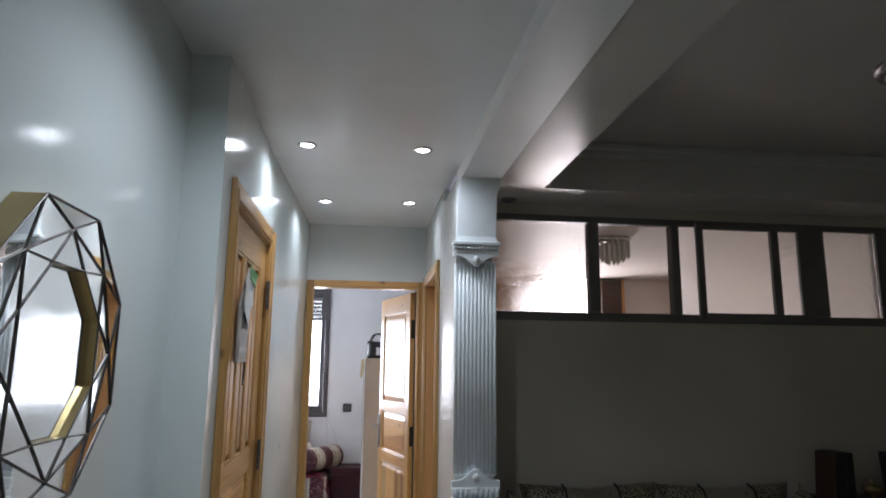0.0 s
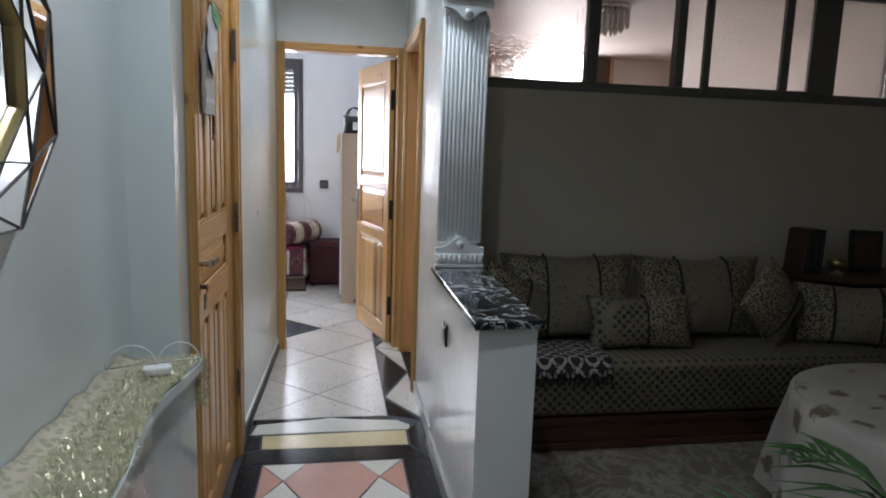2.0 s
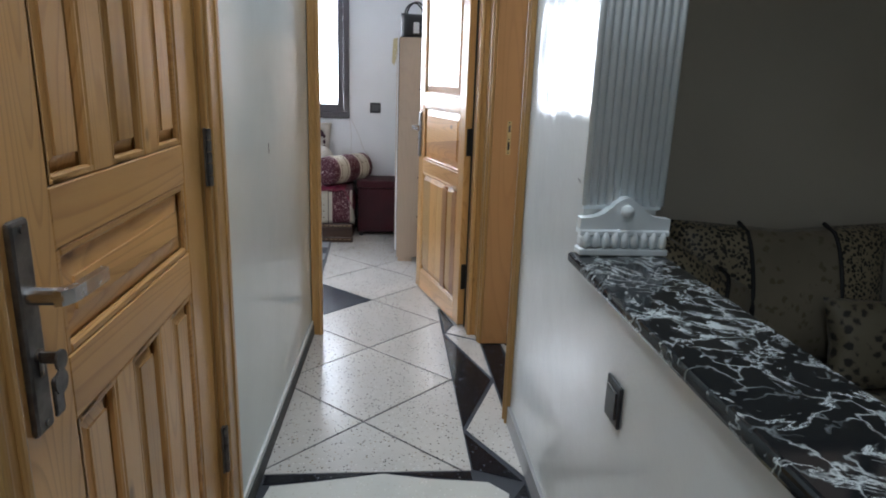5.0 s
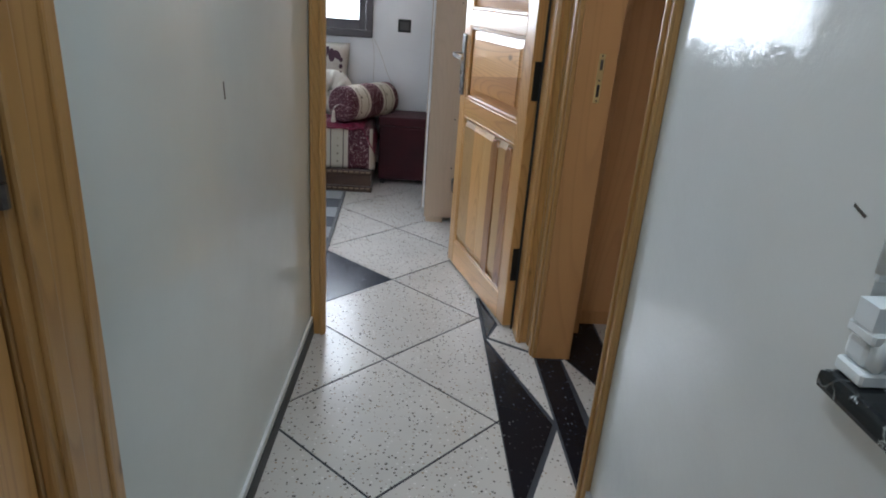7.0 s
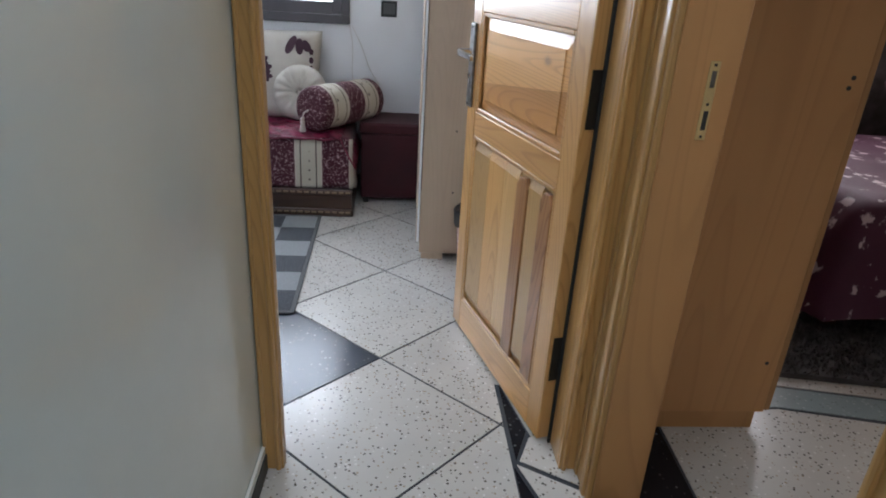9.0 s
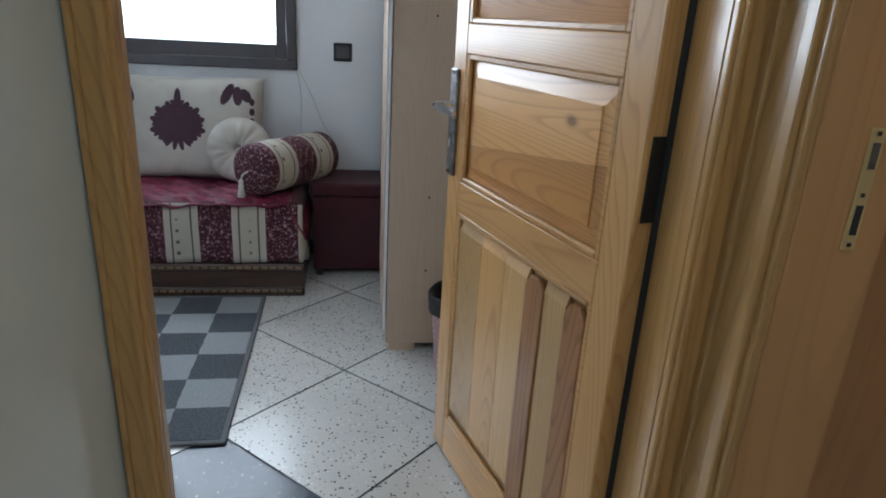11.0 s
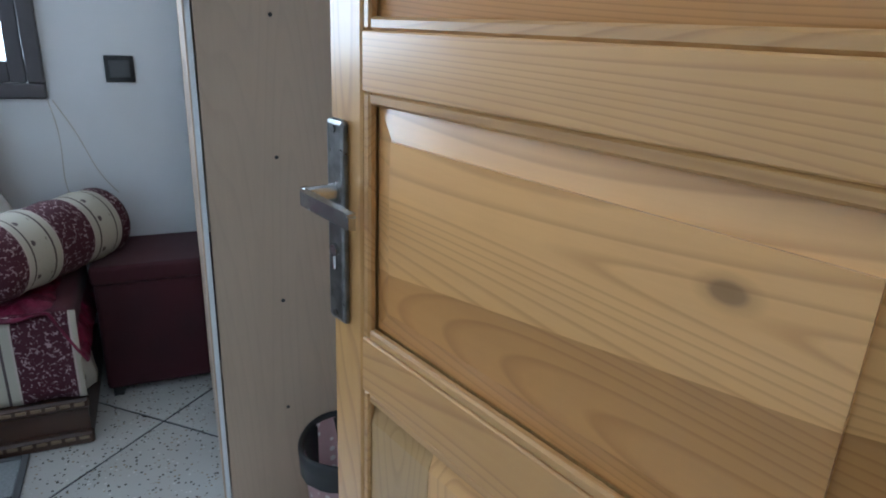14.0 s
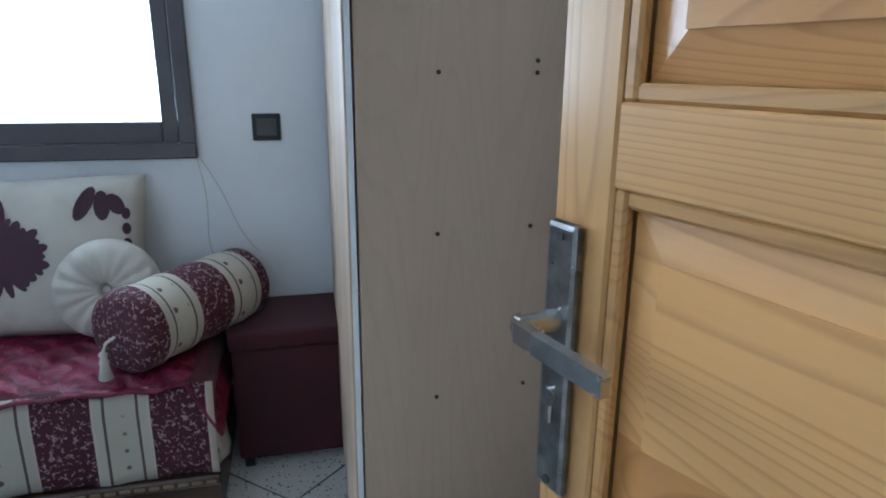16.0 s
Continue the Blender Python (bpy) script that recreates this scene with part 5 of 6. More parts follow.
def corner_ledge():
    s = thing("corner_ledge", pose(0, 0, 0), "dark wooden corner ledge above the benches", "shelf")
    bm = bmesh.new()
    prism(bm, [(2.90, 3.799), (2.92, 3.52), (3.30, 3.40), (3.62, 3.0), (3.999, 2.95), (3.999, 3.799)], 0.765, 0.79)
    part("top", bm, WALNUT, s)
    bm = bmesh.new()
    prism(bm, [(2.99, 3.799), (3.0, 3.62), (3.4, 3.5), (3.7, 3.1), (3.999, 3.05), (3.999, 3.799)], 0.44, 0.764)
    part("body", bm, WALNUT, s)
    for k, (x, w, hh, mt) in enumerate(((2.905, 0.018, 0.245, WALNUT), (2.935, 0.045, 0.25, BLACK), (2.985, 0.05, 0.25, BLACK))):
        b = thing("book", pose(x, 3.66, 0.79, 0, 4 if k == 0 else 0, 0), ("thin dark brown book" if k == 0 else "thick black book") + " standing on the corner ledge", "book", "books on the ledge")
        part("cover", boxed(0, w, -0.08, 0.08, 0, hh, bevel=0.003), mt, b)
        part("pages", boxed(0.004, w - 0.004, -0.07, 0.083, 0.006, hh - 0.006), PAPER, b)
    bw = thing("bowl", pose(3.13, 3.58, 0.79), "small gilt footed bowl with lid on the corner ledge", "bowl")
    bm = bmesh.new()
    lathe(bm, [(0.03, 0.0), (0.032, 0.006), (0.012, 0.018), (0.012, 0.028), (0.045, 0.045), (0.055, 0.062), (0.053, 0.066)])
    part("cup", bm, BRASS_OLD, bw, smooth=True)
    bm = bmesh.new()
    lathe(bm, [(0.053, 0.0665), (0.04, 0.082), (0.012, 0.09), (0.006, 0.098), (0.012, 0.108), (0.004, 0.116)])
    part("lid", bm, BRASS_OLD, bw, smooth=True)
    fr = thing("picture_frame", pose(3.40, 3.68, 0.79, -8, 0, -20), "dark framed picture standing on the corner ledge", "picture frame")
    part("frame", boxed(-0.09, 0.09, -0.01, 0.01, 0, 0.24, bevel=0.006), BLACK, fr)
    part("picture", boxed(-0.06, 0.06, -0.0125, -0.0105, 0.035, 0.205), WALNUT, fr)


corner_ledge()


def round_table():
    t = thing("table", pose(2.45, 2.14, 0), "low round salon table standing before the benches", "table")
    bm = bmesh.new()
    lathe(bm, [(0.54, 0.55), (0.545, 0.565), (0.54, 0.58)], n=48)
    part("tabletop", bm, WALNUT, t, smooth=False)
    for k in range(4):
        a = radians(45 + 90 * k)
        bm = bmesh.new()
        lathe(bm, [(0.02, 0.0), (0.03, 0.05), (0.02, 0.1), (0.035, 0.3), (0.025, 0.549)], 0.38 * math.cos(a), 0.38 * math.sin(a), 0, 14)
        part("leg", bm, WALNUT, t, smooth=True)
    c = thing("tablecloth", pose(2.45, 2.14, 0.582), "white embroidered tablecloth falling in folds over the table", "tablecloth")
    bm = bmesh.new()
    n, rings = 96, []
    for r, z, f in ((0.0, 0.004, 0), (0.2, 0.004, 0), (0.4, 0.005, 0), (0.53, 0.004, 0.01), (0.556, -0.012, 0.05), (0.565, -0.09, 0.3), (0.575, -0.2, 0.8), (0.588, -0.33, 1.2), (0.60, -0.46, 1.5)):
        ring = []
        for k in range(n):
            a = 2 * math.pi * k / n
            rr = r + f * (0.028 * math.sin(9 * a) + 0.014 * math.sin(17 * a + 1))
            ring.append(bm.verts.new((rr * math.cos(a), rr * math.sin(a), z + (0.004 * noise.noise((6 * r * math.cos(a), 6 * r * math.sin(a), 0)) if r else 0))))
        rings.append(ring)
    for a, b in zip(rings, rings[1:]):
        for k in range(n):
            bm.faces.new((a[k], b[k], b[(k + 1) % n], a[(k + 1) % n]))
    bmesh.ops.remove_doubles(bm, verts=bm.verts, dist=0.0001)
    part("cloth", bm, TABLECLOTH, c, smooth=True)


round_table()


def palm(m):
    p = thing("potted_palm", m, "potted palm with long narrow green leaves", "plant")
    bm = bmesh.new()
    lathe(bm, [(0.10, 0.0), (0.11, 0.01), (0.145, 0.24), (0.155, 0.25), (0.15, 0.262), (0.13, 0.25)], n=30)
    part("pot", bm, WALNUT, p, "dark glazed pot", True)
    rnd = random.Random(11)
    for k, (az, reach, top) in enumerate(((152, 0.74, 0.60), (170, 0.62, 0.66), (138, 0.66, 0.62), (195, 0.5, 0.72), (110, 0.5, 0.74), (60, 0.5, 0.72), (20, 0.55, 0.66), (-40, 0.5, 0.7), (-100, 0.5, 0.66), (-150, 0.5, 0.72))):
        a = radians(az)
        d = Vector((math.cos(a), math.sin(a), 0))
        stem = [Vector((0, 0, 0.25)) + d * reach * u + Vector((0, 0, (top - 0.25) * math.sin(min(1, u * 1.15) * math.pi / 2) - 0.10 * u ** 3)) for u in [i / 12 for i in range(13)]]
        bm = bmesh.new()
        tube(bm, stem, 0.004, 6)
        fr = part("stem", bm, LEAF, p, smooth=True)
        bm = bmesh.new()
        for i in range(4, 13):
            for s in (-1, 1):
                for rep in range(2):
                    base = stem[i] + (stem[i - 1] - stem[i]) * 0.5 * rep
                    side = Vector((-d.y, d.x, 0)) * s
                    ln = 0.22 * math.sin((i + 1.5) / 14 * math.pi) + 0.05
                    tip = base + (d * 0.85 + side * 0.55 + Vector((0, 0, rnd.uniform(-0.3, 0.12)))) * ln
                    midp = base.lerp(tip, 0.5) + Vector((0, 0, 0.018))
                    wv = (tip - base).cross(Vector((0, 0, 1))).normalized() * 0.009
                    b1, b2 = bm.verts.new(base - wv * 0.3), bm.verts.new(base + wv * 0.3)
                    m1, m0, m2 = bm.verts.new(midp - wv), bm.verts.new(midp + Vector((0, 0, -0.004))), bm.verts.new(midp + wv)
                    t = bm.verts.new(tip)
                    for f in ((b1, b2, m0), (b1, m0, m1), (b2, m2, m0), (m1, m0, t), (m0, m2, t)):
                        bm.faces.new(f)
        part("frond", bm, LEAF, fr)


palm(pose(1.66, 1.32, 0, 0, 0, 0))
cl = thing("ceiling_lamp", pose(2.53, 2.30, 2.69), "round glass and metal salon ceiling lamp, unlit", "ceiling lamp")
bm = bmesh.new()
lathe(bm, [(0.20, -0.02), (0.21, -0.005), (0.20, 0.0)], n=40)
part("base_plate", bm, CHROME, cl, smooth=True)
for k in range(3):
    bm = bmesh.new()
    lathe(bm, [(0.16 - 0.045 * k, -0.05 - 0.045 * k), (0.17 - 0.045 * k, -0.035 - 0.045 * k), (0.16 - 0.045 * k, -0.021 - 0.045 * k)], n=36)
    part("tier", bm, CHROME if k % 2 else WHITE_PLASTIC, cl, smooth=True)

# ---- end room ----


def sedari():
    s = thing("sofa", pose(0, 0, 0), "low sofa with burgundy and cream striped cover, dark carved plinth", "sofa")
    bm = bmesh.new()
    box(bm, -2.25, 0.018, 6.765, 7.27, 0.0, 0.148)
    box(bm, -2.25, 0.025, 6.742, 6.77, 0.0, 0.04, 0.006)
    box(bm, -2.25, 0.025, 6.745, 6.77, 0.118, 0.15, 0.006)
    part("plinth", bm, WALNUT, s, "dark carved wooden plinth")
    for z in (0.026, 0.135):
        for k in range(38):
            x = 0.012 - k * 0.036
            part("inlay", boxed(x - 0.026, x, 6.7385 if z < 0.1 else 6.7415, 6.746, z - 0.005, z + 0.005, bevel=0.001), INLAY, s)
    bm = bmesh.new()
    box(bm, -2.25, 0.012, 6.77, 7.28, 0.152, 0.425, 0.035, 4)
    part("mattress", bm, BURG, s, "burgundy mattress", True)
    bm = bmesh.new()
    n, q = 90, 8
    g = []
    for i in range(n + 1):
        x = -2.2 + 2.222 * i / n
        row = []
        for j in range(q + 1):
            f = j / q
            z = 0.418 - 0.262 * f
            y = 6.772 - 0.014 * math.sin(min(1.0, f * 3) * math.pi / 2) - 0.006 * math.sin(x * 21) * f - 0.004 * math.sin(x * 47 + 1) * f
            row.append(bm.verts.new((x, y, z)))
        g.append(row)
    for i in range(n):
        for j in range(q):
            bm.faces.new((g[i][j], g[i][j + 1], g[i + 1][j + 1], g[i + 1][j]))
    ob = part("skirt", bm, STRIPES, s, "burgundy floral and cream striped skirt", True)
    sol = ob.modifiers.new("thick", "SOLIDIFY")
    sol.thickness = 0.005
    bm = bmesh.new()
    n, q = 170, 30
    g = []
    for i in range(n + 1):
        x = -2.2 + 2.235 * i / n
        row = []
        for j in range(q + 1):
            f = j / q
            y = 7.26 - 0.505 * f
            z = 0.430 + 0.010 * math.sin(x * 34 + 9 * f + 2 * noise.noise((x * 4, f * 4, 0))) * math.sin(f * math.pi * 4 + 3 * noise.noise((x * 5, f * 3, 7))) + 0.008 * noise.noise((x * 6, y * 6, 0))
            if f > 0.93:
                z -= 0.02
            if i > n - 6:
                z -= 0.025 * (i - n + 6)
            row.append(bm.verts.new((x, y, z)))
        g.append(row)
    for i in range(n):
        for j in range(q):
            bm.faces.new((g[i][j], g[i + 1][j], g[i + 1][j + 1], g[i][j + 1]))
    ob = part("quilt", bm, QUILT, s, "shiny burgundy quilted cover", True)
    sol = ob.modifiers.new("thick", "SOLIDIFY")
    sol.thickness = 0.008


INLAY = plain("pale_bone_inlay", (0.22, 0.15, 0.085), 0.4)
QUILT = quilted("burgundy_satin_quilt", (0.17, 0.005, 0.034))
sedari()


def bolster(m):
    b = thing("bolster", m, "round burgundy and cream banded bolster with white tassel on sofa", "bolster cushion")
    bm = bmesh.new()
    prof = [(0.012, -0.010)]
    for k in range(7):
        a = k / 6 * math.pi / 2
        prof.append((0.084 + 0.028 * math.sin(a), 0.028 - 0.028 * math.cos(a)))
    for k in range(1, 12):
        prof.append((0.112 + 0.003 * math.sin(k * 2.1), 0.028 + 0.43 * k / 12))
    for k in range(7):
        a = k / 6 * math.pi / 2
        prof.append((0.084 + 0.028 * math.cos(a), 0.458 + 0.028 * math.sin(a)))
    prof.append((0.012, 0.496))
    lathe(bm, prof, 0, 0, 0, 36, "y")
    part("body", bm, BOLSTER, b, smooth=True)
    bm = bmesh.new()
    lathe(bm, [(0.004, 0.012), (0.012, 0.004), (0.008, -0.006), (0.013, -0.02), (0.010, -0.024), (0.018, -0.062), (0.012, -0.066)], -0.02, -0.035, -0.045, 14)
    tube(bm, [(0, -0.01, 0.0), (-0.012, -0.03, -0.012), (-0.02, -0.035, -0.035)], 0.004, 6)
    part("tassel", bm, CREAM, b, "white cord tassel", True)


lc = thing("loose_cloth", pose(0, 0, 0), "white cloth corner hanging at the sofa's end", "cloth")
bm = bmesh.new()
pts_ = [[(0.016 + 0.006 * i + 0.006 * math.sin(j * 1.7), 6.80 + 0.035 * i + 0.004 * math.sin(j * 2 + i), 0.15 + 0.04 * j - 0.012 * i) for j in range(5)] for i in range(4)]
gv = [[bm.verts.new(p) for p in row] for row in pts_]
for i in range(3):
    for j in range(4):
        bm.faces.new((gv[i][j], gv[i + 1][j], gv[i + 1][j + 1], gv[i][j + 1]))
ob = part("fold", bm, CREAM, lc, smooth=True)
ob.modifiers.new("thick", "SOLIDIFY").thickness = 0.004
bolster(pose(-0.195, 6.80, 0.556, 0, 0, -36))
FLOWER = plain("burgundy_embroidery", (0.055, 0.018, 0.034), 0.7)


def big_cushion(x):
    c = thing("back_cushion", pose(x, 7.19, 0.665, -12, 0, 0), "large cream cushion with burgundy embroidered medallion on sofa", "cushion", "cream back cushions")
    bm = bmesh.new()
    pillow(bm, 0.76, 0.48, 0.15, 18, 0.05)
    part("cover", bm, CREAM, c, smooth=True)

    def surf(u, v):
        t = (max(0.0, 1 - u * u) * max(0.0, 1 - v * v)) ** 0.42
        return -0.075 * t - 0.004

    def petal(px, pz, ang, ln, wd):
        bm2 = bmesh.new()
        ring = []
        for k in range(12):
            a = 2 * math.pi * k / 12
            lx, lz = ln * (0.5 + 0.5 * math.cos(a)), wd * math.sin(a)
            X, Z = px + lx * math.cos(ang) - lz * math.sin(ang), pz + lx * math.sin(ang) + lz * math.cos(ang)
            ring.append(bm2.verts.new((X, surf(X / 0.38, Z / 0.24), Z)))
        bm2.faces.new(ring)
        return bm2
    for k, (turn, ln) in enumerate(((0, 0.145), (22, 0.12), (-22, 0.12), (46, 0.125), (-46, 0.125), (70, 0.12), (-70, 0.12), (96, 0.115), (-96, 0.115), (122, 0.09), (-122, 0.09))):
        ang = radians(90 + turn)
        part("petal", petal(0.02 * math.cos(ang), -0.005 + 0.02 * math.sin(ang), ang, ln * 0.9, 0.019), FLOWER, c)
        for sg2 in (-1, 1):
            tipx, tipz = 0.62 * ln * math.cos(ang), -0.005 + 0.62 * ln * math.sin(ang)
            part("petal", petal(tipx, tipz, ang + sg2 * 0.7, 0.045, 0.011), FLOWER, c)
    part("petal", petal(0, -0.06, radians(90), 0.10, 0.05), FLOWER, c)
    part("petal", petal(0, 0.06, radians(90), 0.115, 0.016), FLOWER, c)
    for k in range(4):
        part("petal", petal(0, -0.02, radians(-90 + (k - 1.5) * 26), 0.09, 0.012), FLOWER, c)
    for sx in (-1, 1):
        for k in range(3):
            part("petal", petal(sx * (0.24 + 0.02 * k), 0.205 - 0.012 * k, radians(-90 + sx * (-25 + 28 * k)), 0.11 - 0.02 * k, 0.022), FLOWER, c)
        for k in range(6):
            part("petal", petal(sx * 0.325, 0.14 - 0.045 * k, radians(-90), 0.035, 0.012), FLOWER, c)


big_cushion(-0.555)
big_cushion(-1.32)
rc = thing("round_cushion", pose(-0.285, 7.10, 0.585, -14, 0, 0), "round cream pleated cushion with a sunk button", "cushion")
bm = bmesh.new()
nn, rings = 64, []
for r, yy, pl in ((0.010, -0.018, 0), (0.03, -0.040, 0.3), (0.07, -0.058, 0.8), (0.115, -0.052, 1), (0.142, -0.025, 0.6), (0.148, 0.0, 0.2), (0.13, 0.03, 0.2), (0.05, 0.05, 0)):
    rings.append([bm.verts.new((r * math.cos(2 * math.pi * k / nn), yy + 0.004 * pl * (1 if k % 4 < 2 else -1), r * math.sin(2 * math.pi * k / nn))) for k in range(nn)])
for a, b in zip(rings, rings[1:]):
    for k in range(nn):
        bm.faces.new((a[k], a[(k + 1) % nn], b[(k + 1) % nn], b[k]))
bm.faces.new(rings[0])
part("cover", bm, CREAM, rc, smooth=True)
bm = bmesh.new()
lathe(bm, [(0.004, -0.028), (0.012, -0.024), (0.013, -0.017)], 0, 0, 0, 16, "y")
part("button", bm, CREAM, rc, smooth=True)
red = thing("cushion", pose(-0.98, 7.08, 0.57, -14, 8, 0), "round plain burgundy velvet cushion on the sofa", "cushion")
bm = bmesh.new()
lathe(bm, [(0.02, -0.062), (0.08, -0.068), (0.135, -0.052), (0.162, -0.02), (0.162, 0.02), (0.135, 0.05), (0.03, 0.062)], n=40, axis="y")
part("cover", bm, BURG, red, smooth=True)
nap = thing("folded_cloth", pose(-0.80, 6.86, 0.435, 0, 0, 18), "folded cream cloth with dark edging on the sofa", "cloth")
part("fold", boxed(-0.13, 0.13, -0.09, 0.09, 0, 0.014, bevel=0.005, seg=2), BURG_FLORAL, nap)
part("fold", boxed(-0.118, 0.12, -0.078, 0.085, 0.0145, 0.026, bevel=0.005, seg=2), CREAM, nap)

ot = thing("storage_box", pose(0, 0, 0), "dark red velour storage box between sofa and wardrobe", "storage box")
part("body", boxed(0.05, 0.425, 6.985, 7.285, 0.03, 0.40, bevel=0.012, seg=2), RED_BOX, ot)
part("lid", boxed(0.043, 0.432, 6.975, 7.29, 0.4005, 0.462, bevel=0.014, seg=3), RED_BOX, ot)
for x in (0.08, 0.39):
    for y in (7.01, 7.25):
        part("foot", boxed(x - 0.015, x + 0.015, y - 0.015, y + 0.015, 0.0, 0.03), BLACK, ot)


def wardrobe():
    w = thing("wardrobe", pose(0.365, 6.235, 0) @ pose(0, 0, 0, 0, 0, -1.6) @ pose(-0.365, -6.235, 0), "narrow pale oak laminate wardrobe seen from its side", "wardrobe")
    part("side_panel", boxed(0.365, 0.90, 6.235, 6.253, 0.03, 1.545, bevel=0.0015), OAK_PALE, w, "pale oak laminate side with screw holes")
    part("side_panel", boxed(0.365, 0.90, 7.252, 7.27, 0.03, 1.545, bevel=0.0015), OAK_PALE, w)
    part("top", boxed(0.365, 0.90, 6.2535, 7.2515, 1.527, 1.545), OAK_PALE, w)
    part("bottom", boxed(0.365, 0.90, 6.2535, 7.2515, 0.06, 0.078), OAK_PALE, w)
    part("back_panel", boxed(0.9005, 0.906, 6.235, 7.27, 0.06, 1.545), WHITE_PLASTIC, w)
    for k in range(2):
        y0 = 6.237 + 0.516 * k
        d = part("door", boxed(0.347, 0.361, y0, y0 + 0.511, 0.085, 1.54, bevel=0.0015), OAK_PALE, w)
        part("edge_band", boxed(0.351, 0.361, y0 - 0.003, y0 - 0.0003, 0.085, 1.54), WHITE_PLASTIC, d, "white edge band")
    for x in (0.375, 0.79):
        part("foot", boxed(x, x + 0.10, 6.235, 6.30, 0.0, 0.0295), OAK_PALE, w)
    part("foot", boxed(0.375, 0.475, 7.2, 7.26, 0.0, 0.0295), OAK_PALE, w)
    for x, zs in ((0.506, (0.329, 0.607, 0.932, 1.212, 1.46)), (0.68, (0.345, 0.62, 0.94, 1.212, 1.232))):
        for z in zs:
            bm = bmesh.new()
            lathe(bm, [(0.0042, 6.2338), (0.0042, 6.2352)], x, 0, z, 10, "y")
            part("screw_hole", bm, BLACK, w)


wardrobe()
bag = thing("handbag", pose(0.47, 6.36, 1.546, 0, 0, 15), "black leather handbag with looped handles on the wardrobe", "handbag")
bm = bmesh.new()
pillow(bm, 0.20, 0.16, 0.12, 12, 0.02, 0.25)
bmesh.ops.translate(bm, verts=bm.verts, vec=(0, 0, 0.078))
part("body", bm, BLACK, bag, smooth=True)
for yy in (-0.03, 0.03):
    bm = bmesh.new()
    tube(bm, [(0.07 * math.cos(math.pi * k / 10), yy, 0.13 + 0.10 * math.sin(math.pi * k / 10)) for k in range(11)], 0.006, 6)
    part("handle", bm, BLACK, bag, smooth=True)
part("tag", boxed(-0.03, 0.01, -0.062, -0.058, 0.03, 0.10, bevel=0.001), WHITE_PLASTIC, bag, "white tag")


def bin_():
    b = thing("waste_bin", pose(0.622, 6.10, 0), "pink polka-dot waste bin with black liner", "waste bin")
    bm = bmesh.new()
    lathe(bm, [(0.082, 0.0), (0.085, 0.004), (0.108, 0.285), (0.112, 0.292), (0.106, 0.292), (0.08, 0.01)], n=36)
    part("body", bm, PINK_DOTS, b, smooth=True)
    bm = bmesh.new()
    n, rings = 36, []
    for r, z in ((0.115, 0.235), (0.117, 0.27), (0.119, 0.298), (0.112, 0.305), (0.104, 0.29), (0.095, 0.18)):
        rings.append([bm.verts.new(((r + 0.003 * math.sin(7 * k)) * math.cos(2 * math.pi * k / n), (r + 0.003 * math.sin(7 * k)) * math.sin(2 * math.pi * k / n), z + (0.008 * math.sin(3 * k) if z < 0.24 else 0))) for k in range(n)])
    for a, c in zip(rings, rings[1:]):
        for k in range(n):
            bm.faces.new((a[k], a[(k + 1) % n], c[(k + 1) % n], c[k]))
    part("liner", bm, BLACK, b, "black plastic liner folded over the rim", True)
    bm = bmesh.new()
    pillow(bm, 0.09, 0.06, 0.05, 8)
    bmesh.ops.rotate(bm, cent=(0, 0, 0), matrix=Matrix.Rotation(1.1, 3, "X"), verts=bm.verts)
    bmesh.ops.translate(bm, verts=bm.verts, vec=(0.02, -0.02, 0.235))
    part("crumpled_paper", bm, PAPER, b, "crumpled white paper")


PINK_DOTS = cloth("pink_polka_dot_plastic", (0.62, 0.38, 0.38), (0.78, 0.70, 0.68), 38.0, True, 0.28, 0.4, 0.0, 0.03, (0, 0, 45))
bin_()
rg = thing("rug", pose(-0.146, 6.73, 0.001, 0, 0, 0.8), "flat grey chequered rug with a dark bound edge", "rug")
part("weave", boxed(-1.72, -0.012, -1.032, -0.012, 0.0, 0.008, bevel=0.002), RUG, rg)
for b in ((-0.0115, 0.006, -1.05, 0.006), (-1.74, -0.012, -0.0115, 0.006), (-1.74, -0.012, -1.05, -1.0325)):
    part("binding", boxed(b[0], b[1], b[2], b[3], 0.0, 0.009, bevel=0.002), BINDING, rg)
cd = thing("shutter_cord", pose(0, 0, 0), "thin pale cords hanging from the window corner", "cord")
for off, end in ((0.0, (0.0, 7.28, 0.60)), (0.012, (0.14, 7.29, 0.62))):
    bm = bmesh.new()
    a, e = Vector((-0.03 + off, 7.283, 0.934)), Vector(end)
    tube(bm, [a.lerp(e, k / 12) + Vector((0.008 * math.sin(k * 0.5), 0, -0.02 * math.sin(k / 12 * math.pi))) for k in range(13)], 0.0016, 5)
    part("cord", bm, CREAM, cd)
rb = thing("ribbon", pose(0.352, 6.24, 1.36), "pale yellow ribbon hanging on the wardrobe corner", "ribbon")
bm = bmesh.new()
prism(bm, [(-0.03, 0.17), (0.0, 0.18), (-0.008, 0.05), (-0.022, 0.0), (-0.038, 0.02)], -0.012, -0.009, "y")
part("strip", bm, TILE_YELLOW, rb)

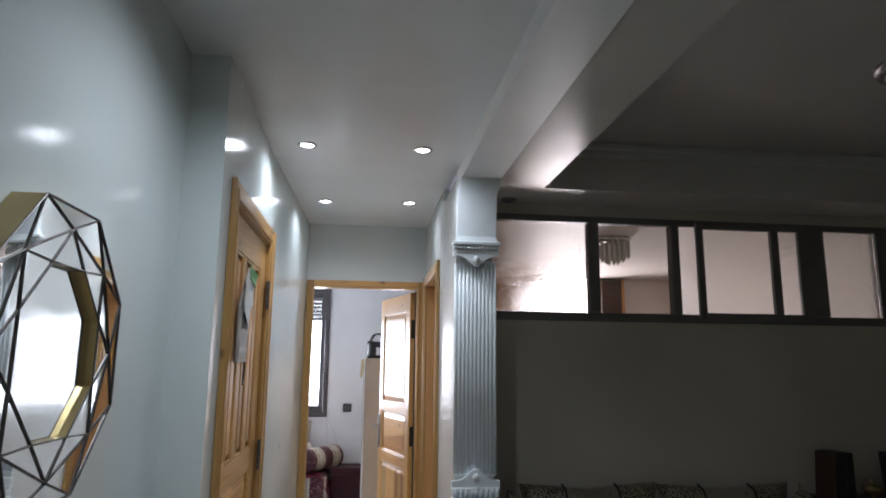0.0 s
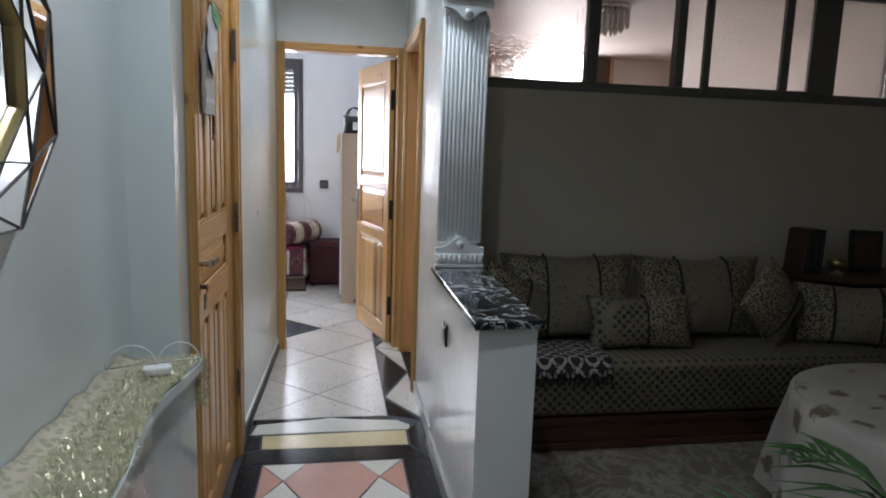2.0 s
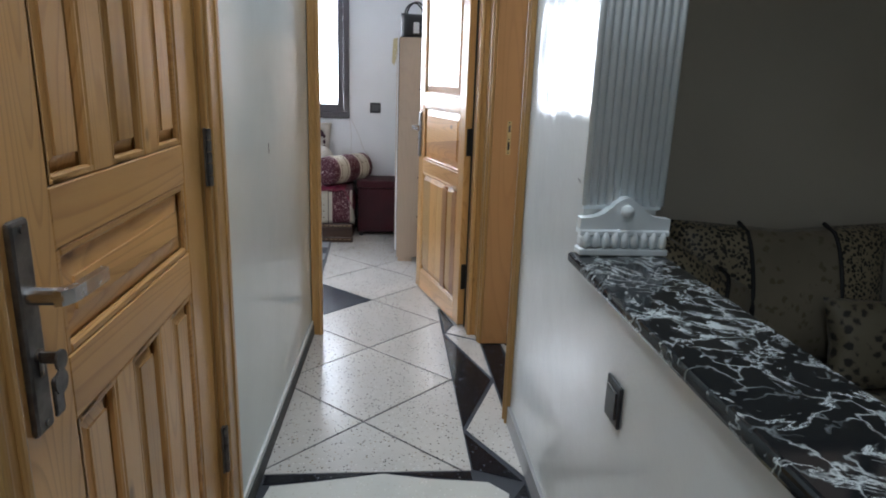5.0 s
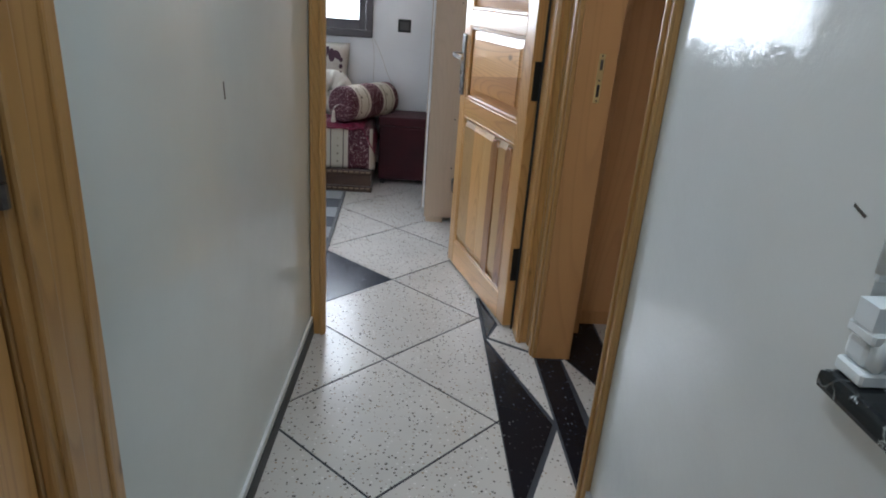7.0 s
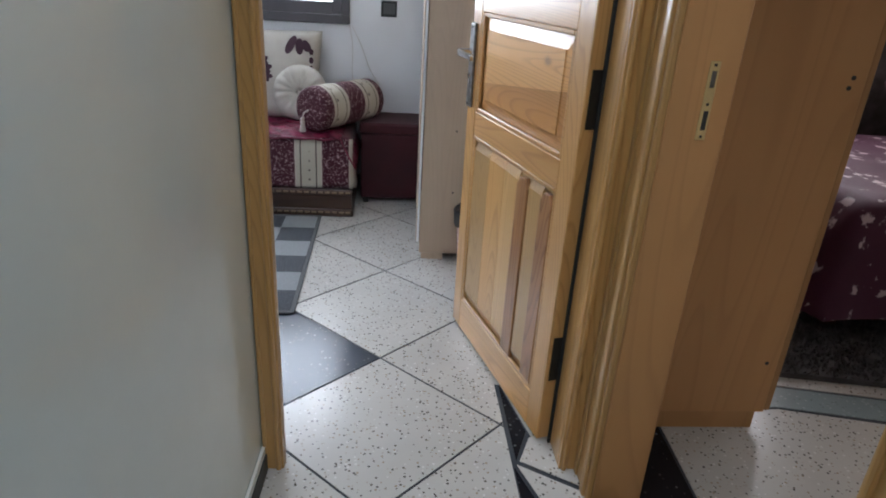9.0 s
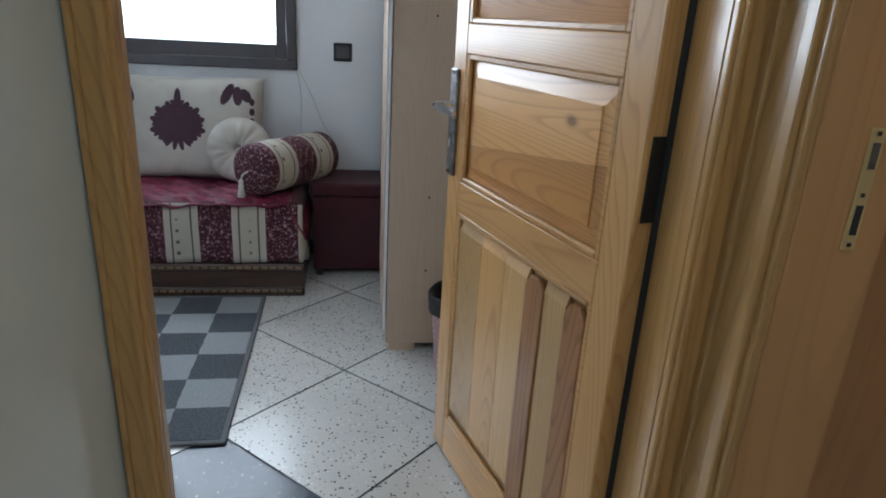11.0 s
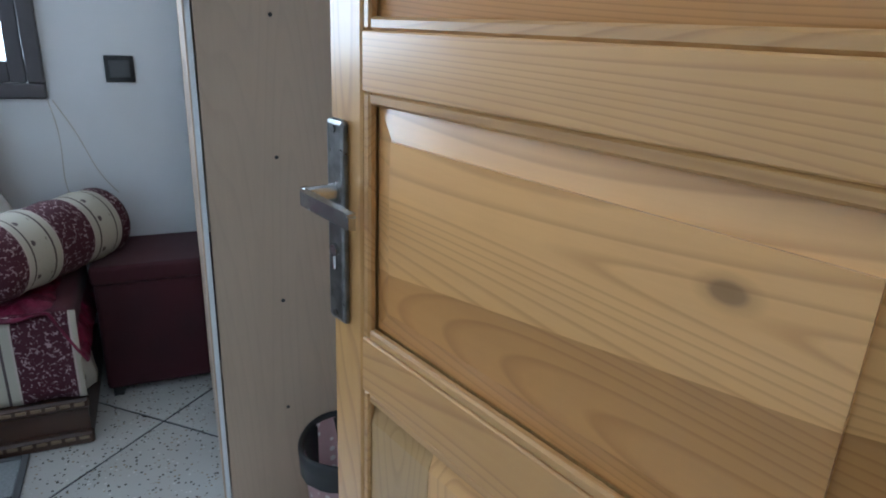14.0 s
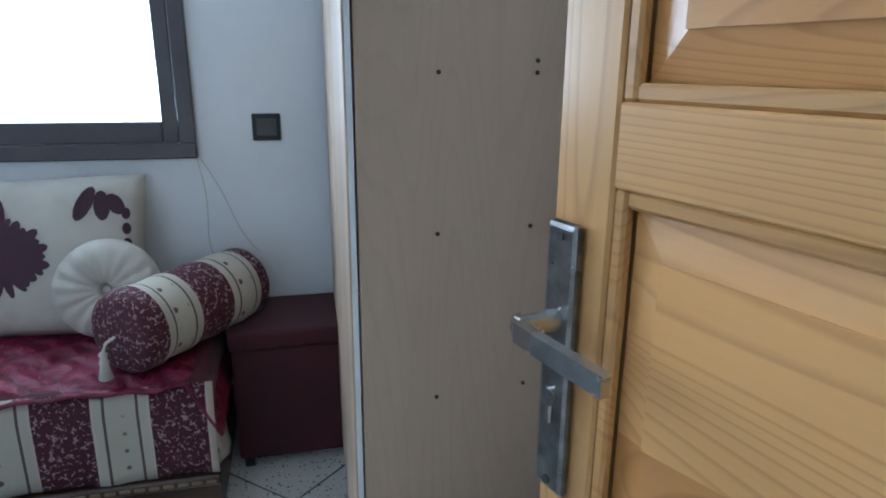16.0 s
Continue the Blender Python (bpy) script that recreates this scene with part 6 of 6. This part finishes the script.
# ---- bedroom beyond the open doorway ----
cabinet = thing("bedroom_cabinet", pose(0, 0, 0), "tall orange beech laminate cabinet beside the bedroom door", "cabinet")
part("side_panel", boxed(0.988, 1.385, 5.035, 5.053, 0.06, 2.1, bevel=0.001), BEECH, cabinet, "plain beech side with dark screw caps")
part("side_panel", boxed(0.988, 1.385, 5.93, 5.948, 0.06, 2.1, bevel=0.001), BEECH, cabinet)
part("filler_panel", boxed(0.908, 0.9865, 4.950, 4.968, 0.0, 2.1, bevel=0.001), BEECH, cabinet)
part("top", boxed(0.988, 1.385, 5.0535, 5.9295, 2.08, 2.1), BEECH, cabinet)
part("plinth", boxed(0.988, 1.36, 5.037, 5.945, 0.0, 0.0595), BEECH, cabinet)
for k in range(2):
    y0 = 5.037 + 0.456 * k
    d = part("door", boxed(1.386, 1.404, y0, y0 + 0.452, 0.065, 2.098, bevel=0.0015), BEECH, cabinet)
    part("handle", boxed(1.404, 1.425, y0 + (0.40 if k == 0 else 0.03), y0 + (0.415 if k == 0 else 0.045), 1.0, 1.12, bevel=0.004), CHROME, d)
for x, z in ((1.35, 1.055), (1.345, 1.03), (1.35, 0.235)):
    bm = bmesh.new()
    lathe(bm, [(0.006, 5.0335), (0.006, 5.0352)], x, 0, z, 12, "y")
    part("screw_cap", bm, BLACK, cabinet)


def bed():
    b = thing("bed", pose(0, 0, 0), "double bed with purple floral bedding and grey padded headboard", "bed")
    part("base", boxed(1.95, 3.75, 5.62, 7.05, 0.05, 0.28, bevel=0.02, seg=2), WALNUT, b)
    for x in (2.0, 3.7):
        for y in (5.68, 7.0):
            part("leg", boxed(x - 0.03, x + 0.03, y - 0.03, y + 0.03, 0, 0.05), WALNUT, b)
    bm = bmesh.new()
    n, q = 40, 30
    g = []
    for i in range(n + 1):
        row = []
        for j in range(q + 1):
            u, v = i / n, j / q
            x, y = 1.84 + 1.98 * u, 5.52 + 1.58 * v
            e = min(u, 1 - u) * 1.98
            f = min(v, 1 - v) * 1.58
            k = min(e, f)
            z = 0.52 + 0.02 * noise.noise((x * 3, y * 3, 0)) + 0.008 * noise.noise((x * 9, y * 9, 2))
            if k < 0.16:
                z -= 0.40 * (1 - k / 0.16) ** 0.8
            row.append(bm.verts.new((x + 0.02 * math.sin(y * 14) * (k < 0.1), y + 0.02 * math.sin(x * 13) * (k < 0.1), z)))
        g.append(row)
    for i in range(n):
        for j in range(q):
            bm.faces.new((g[i][j], g[i + 1][j], g[i + 1][j + 1], g[i][j + 1]))
    part("bedspread", bm, PURPLE, b, "purple bedspread with pale flowers", True)
    part("headboard", boxed(1.95, 3.75, 7.12, 7.22, 0.05, 1.05, bevel=0.03, seg=3), SHAG, b, "grey padded headboard")
    for x in (2.4, 3.25):
        p = thing("pillow", pose(x, 6.88, 0.64, -30, 0, 0), "purple floral pillow on the bed", "pillow", "bed pillows")
        bm2 = bmesh.new()
        pillow(bm2, 0.62, 0.4, 0.18, 14)
        part("cover", bm2, PURPLE, p, smooth=True)


bed()
sg = thing("shaggy_rug", pose(0, 0, 0.001), "dark charcoal shaggy rug beside the bed", "rug")
bm = bmesh.new()
prism(bm, [(1.52, 5.32), (3.6, 4.98), (3.8, 5.9), (1.7, 6.3)], 0, 0.02)
part("backing", bm, SHAG, sg)
bm = bmesh.new()
rnd = random.Random(21)
for k in range(9000):
    u, v = rnd.random(), rnd.random()
    x, y = 1.52 + 1.1 * u + 0.1 * v, 5.32 - 0.18 * u + 0.9 * v
    h, ln = rnd.uniform(0.008, 0.02), rnd.uniform(0, 6.28)
    p = Vector((x, y, 0.02))
    s = Vector((math.cos(ln), math.sin(ln), 0)) * 0.004
    bm.faces.new([bm.verts.new(c) for c in (p - s, p + s, p + Vector((rnd.uniform(-0.012, 0.012), rnd.uniform(-0.012, 0.012), h)))])
tagged(part("tuft_layer", bm, SHAG, sg), kind="stuff")


def chandelier():
    c = thing("chandelier", pose(2.26, 4.98, 2.49), "glass drum chandelier with hanging rods", "chandelier")
    bm = bmesh.new()
    lathe(bm, [(0.14, -0.03), (0.145, -0.015), (0.14, 0.0)], n=36)
    part("plate", bm, CHROME, c, smooth=True)
    for r, nrod, ln in ((0.13, 20, 0.16), (0.085, 13, 0.19), (0.04, 7, 0.21)):
        for k in range(nrod):
            a = 2 * math.pi * k / nrod
            bm = bmesh.new()
            lathe(bm, [(0.004, -ln), (0.009, -ln + 0.02), (0.009, -0.05), (0.004, -0.031)], r * math.cos(a), r * math.sin(a), 0, 6)
            part("rod", bm, GLASS_ROD, c)


GLASS_ROD = plain("pale_glass_rod", (0.62, 0.58, 0.54), 0.1, 0.3)
chandelier()
wd = thing("bedroom_wardrobe", pose(0, 0, 0), "tall orange-brown laminate wardrobe in the bedroom", "wardrobe")
part("body", boxed(0.99, 1.99, 6.02, 6.62, 0.0, 2.345, bevel=0.004), BEECH, wd)
for k in range(2):
    part("door", boxed(1.0 + 0.495 * k, 1.49 + 0.495 * k, 5.998, 6.0185, 0.06, 2.335, bevel=0.003), BEECH, wd)
dk = thing("bedroom_cupboard", pose(0, 0, 0), "narrow dark wooden cupboard by the bedroom window", "cupboard")
part("body", boxed(3.03, 3.265, 7.24, 7.309, 0.0, 2.47, bevel=0.004), WALNUT, dk)
part("trim", boxed(3.266, 3.30, 7.23, 7.309, 0.0, 2.485, bevel=0.004), BEECH, dk)
mk = solo("trim_scuff", boxed(-0.106, -0.1038, 4.004, 4.010, 1.008, 1.043), STEEL_DARK, "short dark scuff mark on the corridor wall", "scuff", "structure")
mk.matrix_basis = Matrix.Translation((0, 3.973, 1.04)) @ Matrix.Rotation(0.2, 4, "X") @ Matrix.Translation((0, -4.007, -1.025))
mk2 = solo("trim_scuff", boxed(0.7762, 0.778, -0.012, 0.012, -0.002, 0.002), STEEL_DARK, "faint grey scuff mark on the white corridor wall", "scuff", "structure")
mk2.matrix_basis = Matrix.Translation((0, 3.345, 1.05)) @ Matrix.Rotation(0.3, 4, "X")
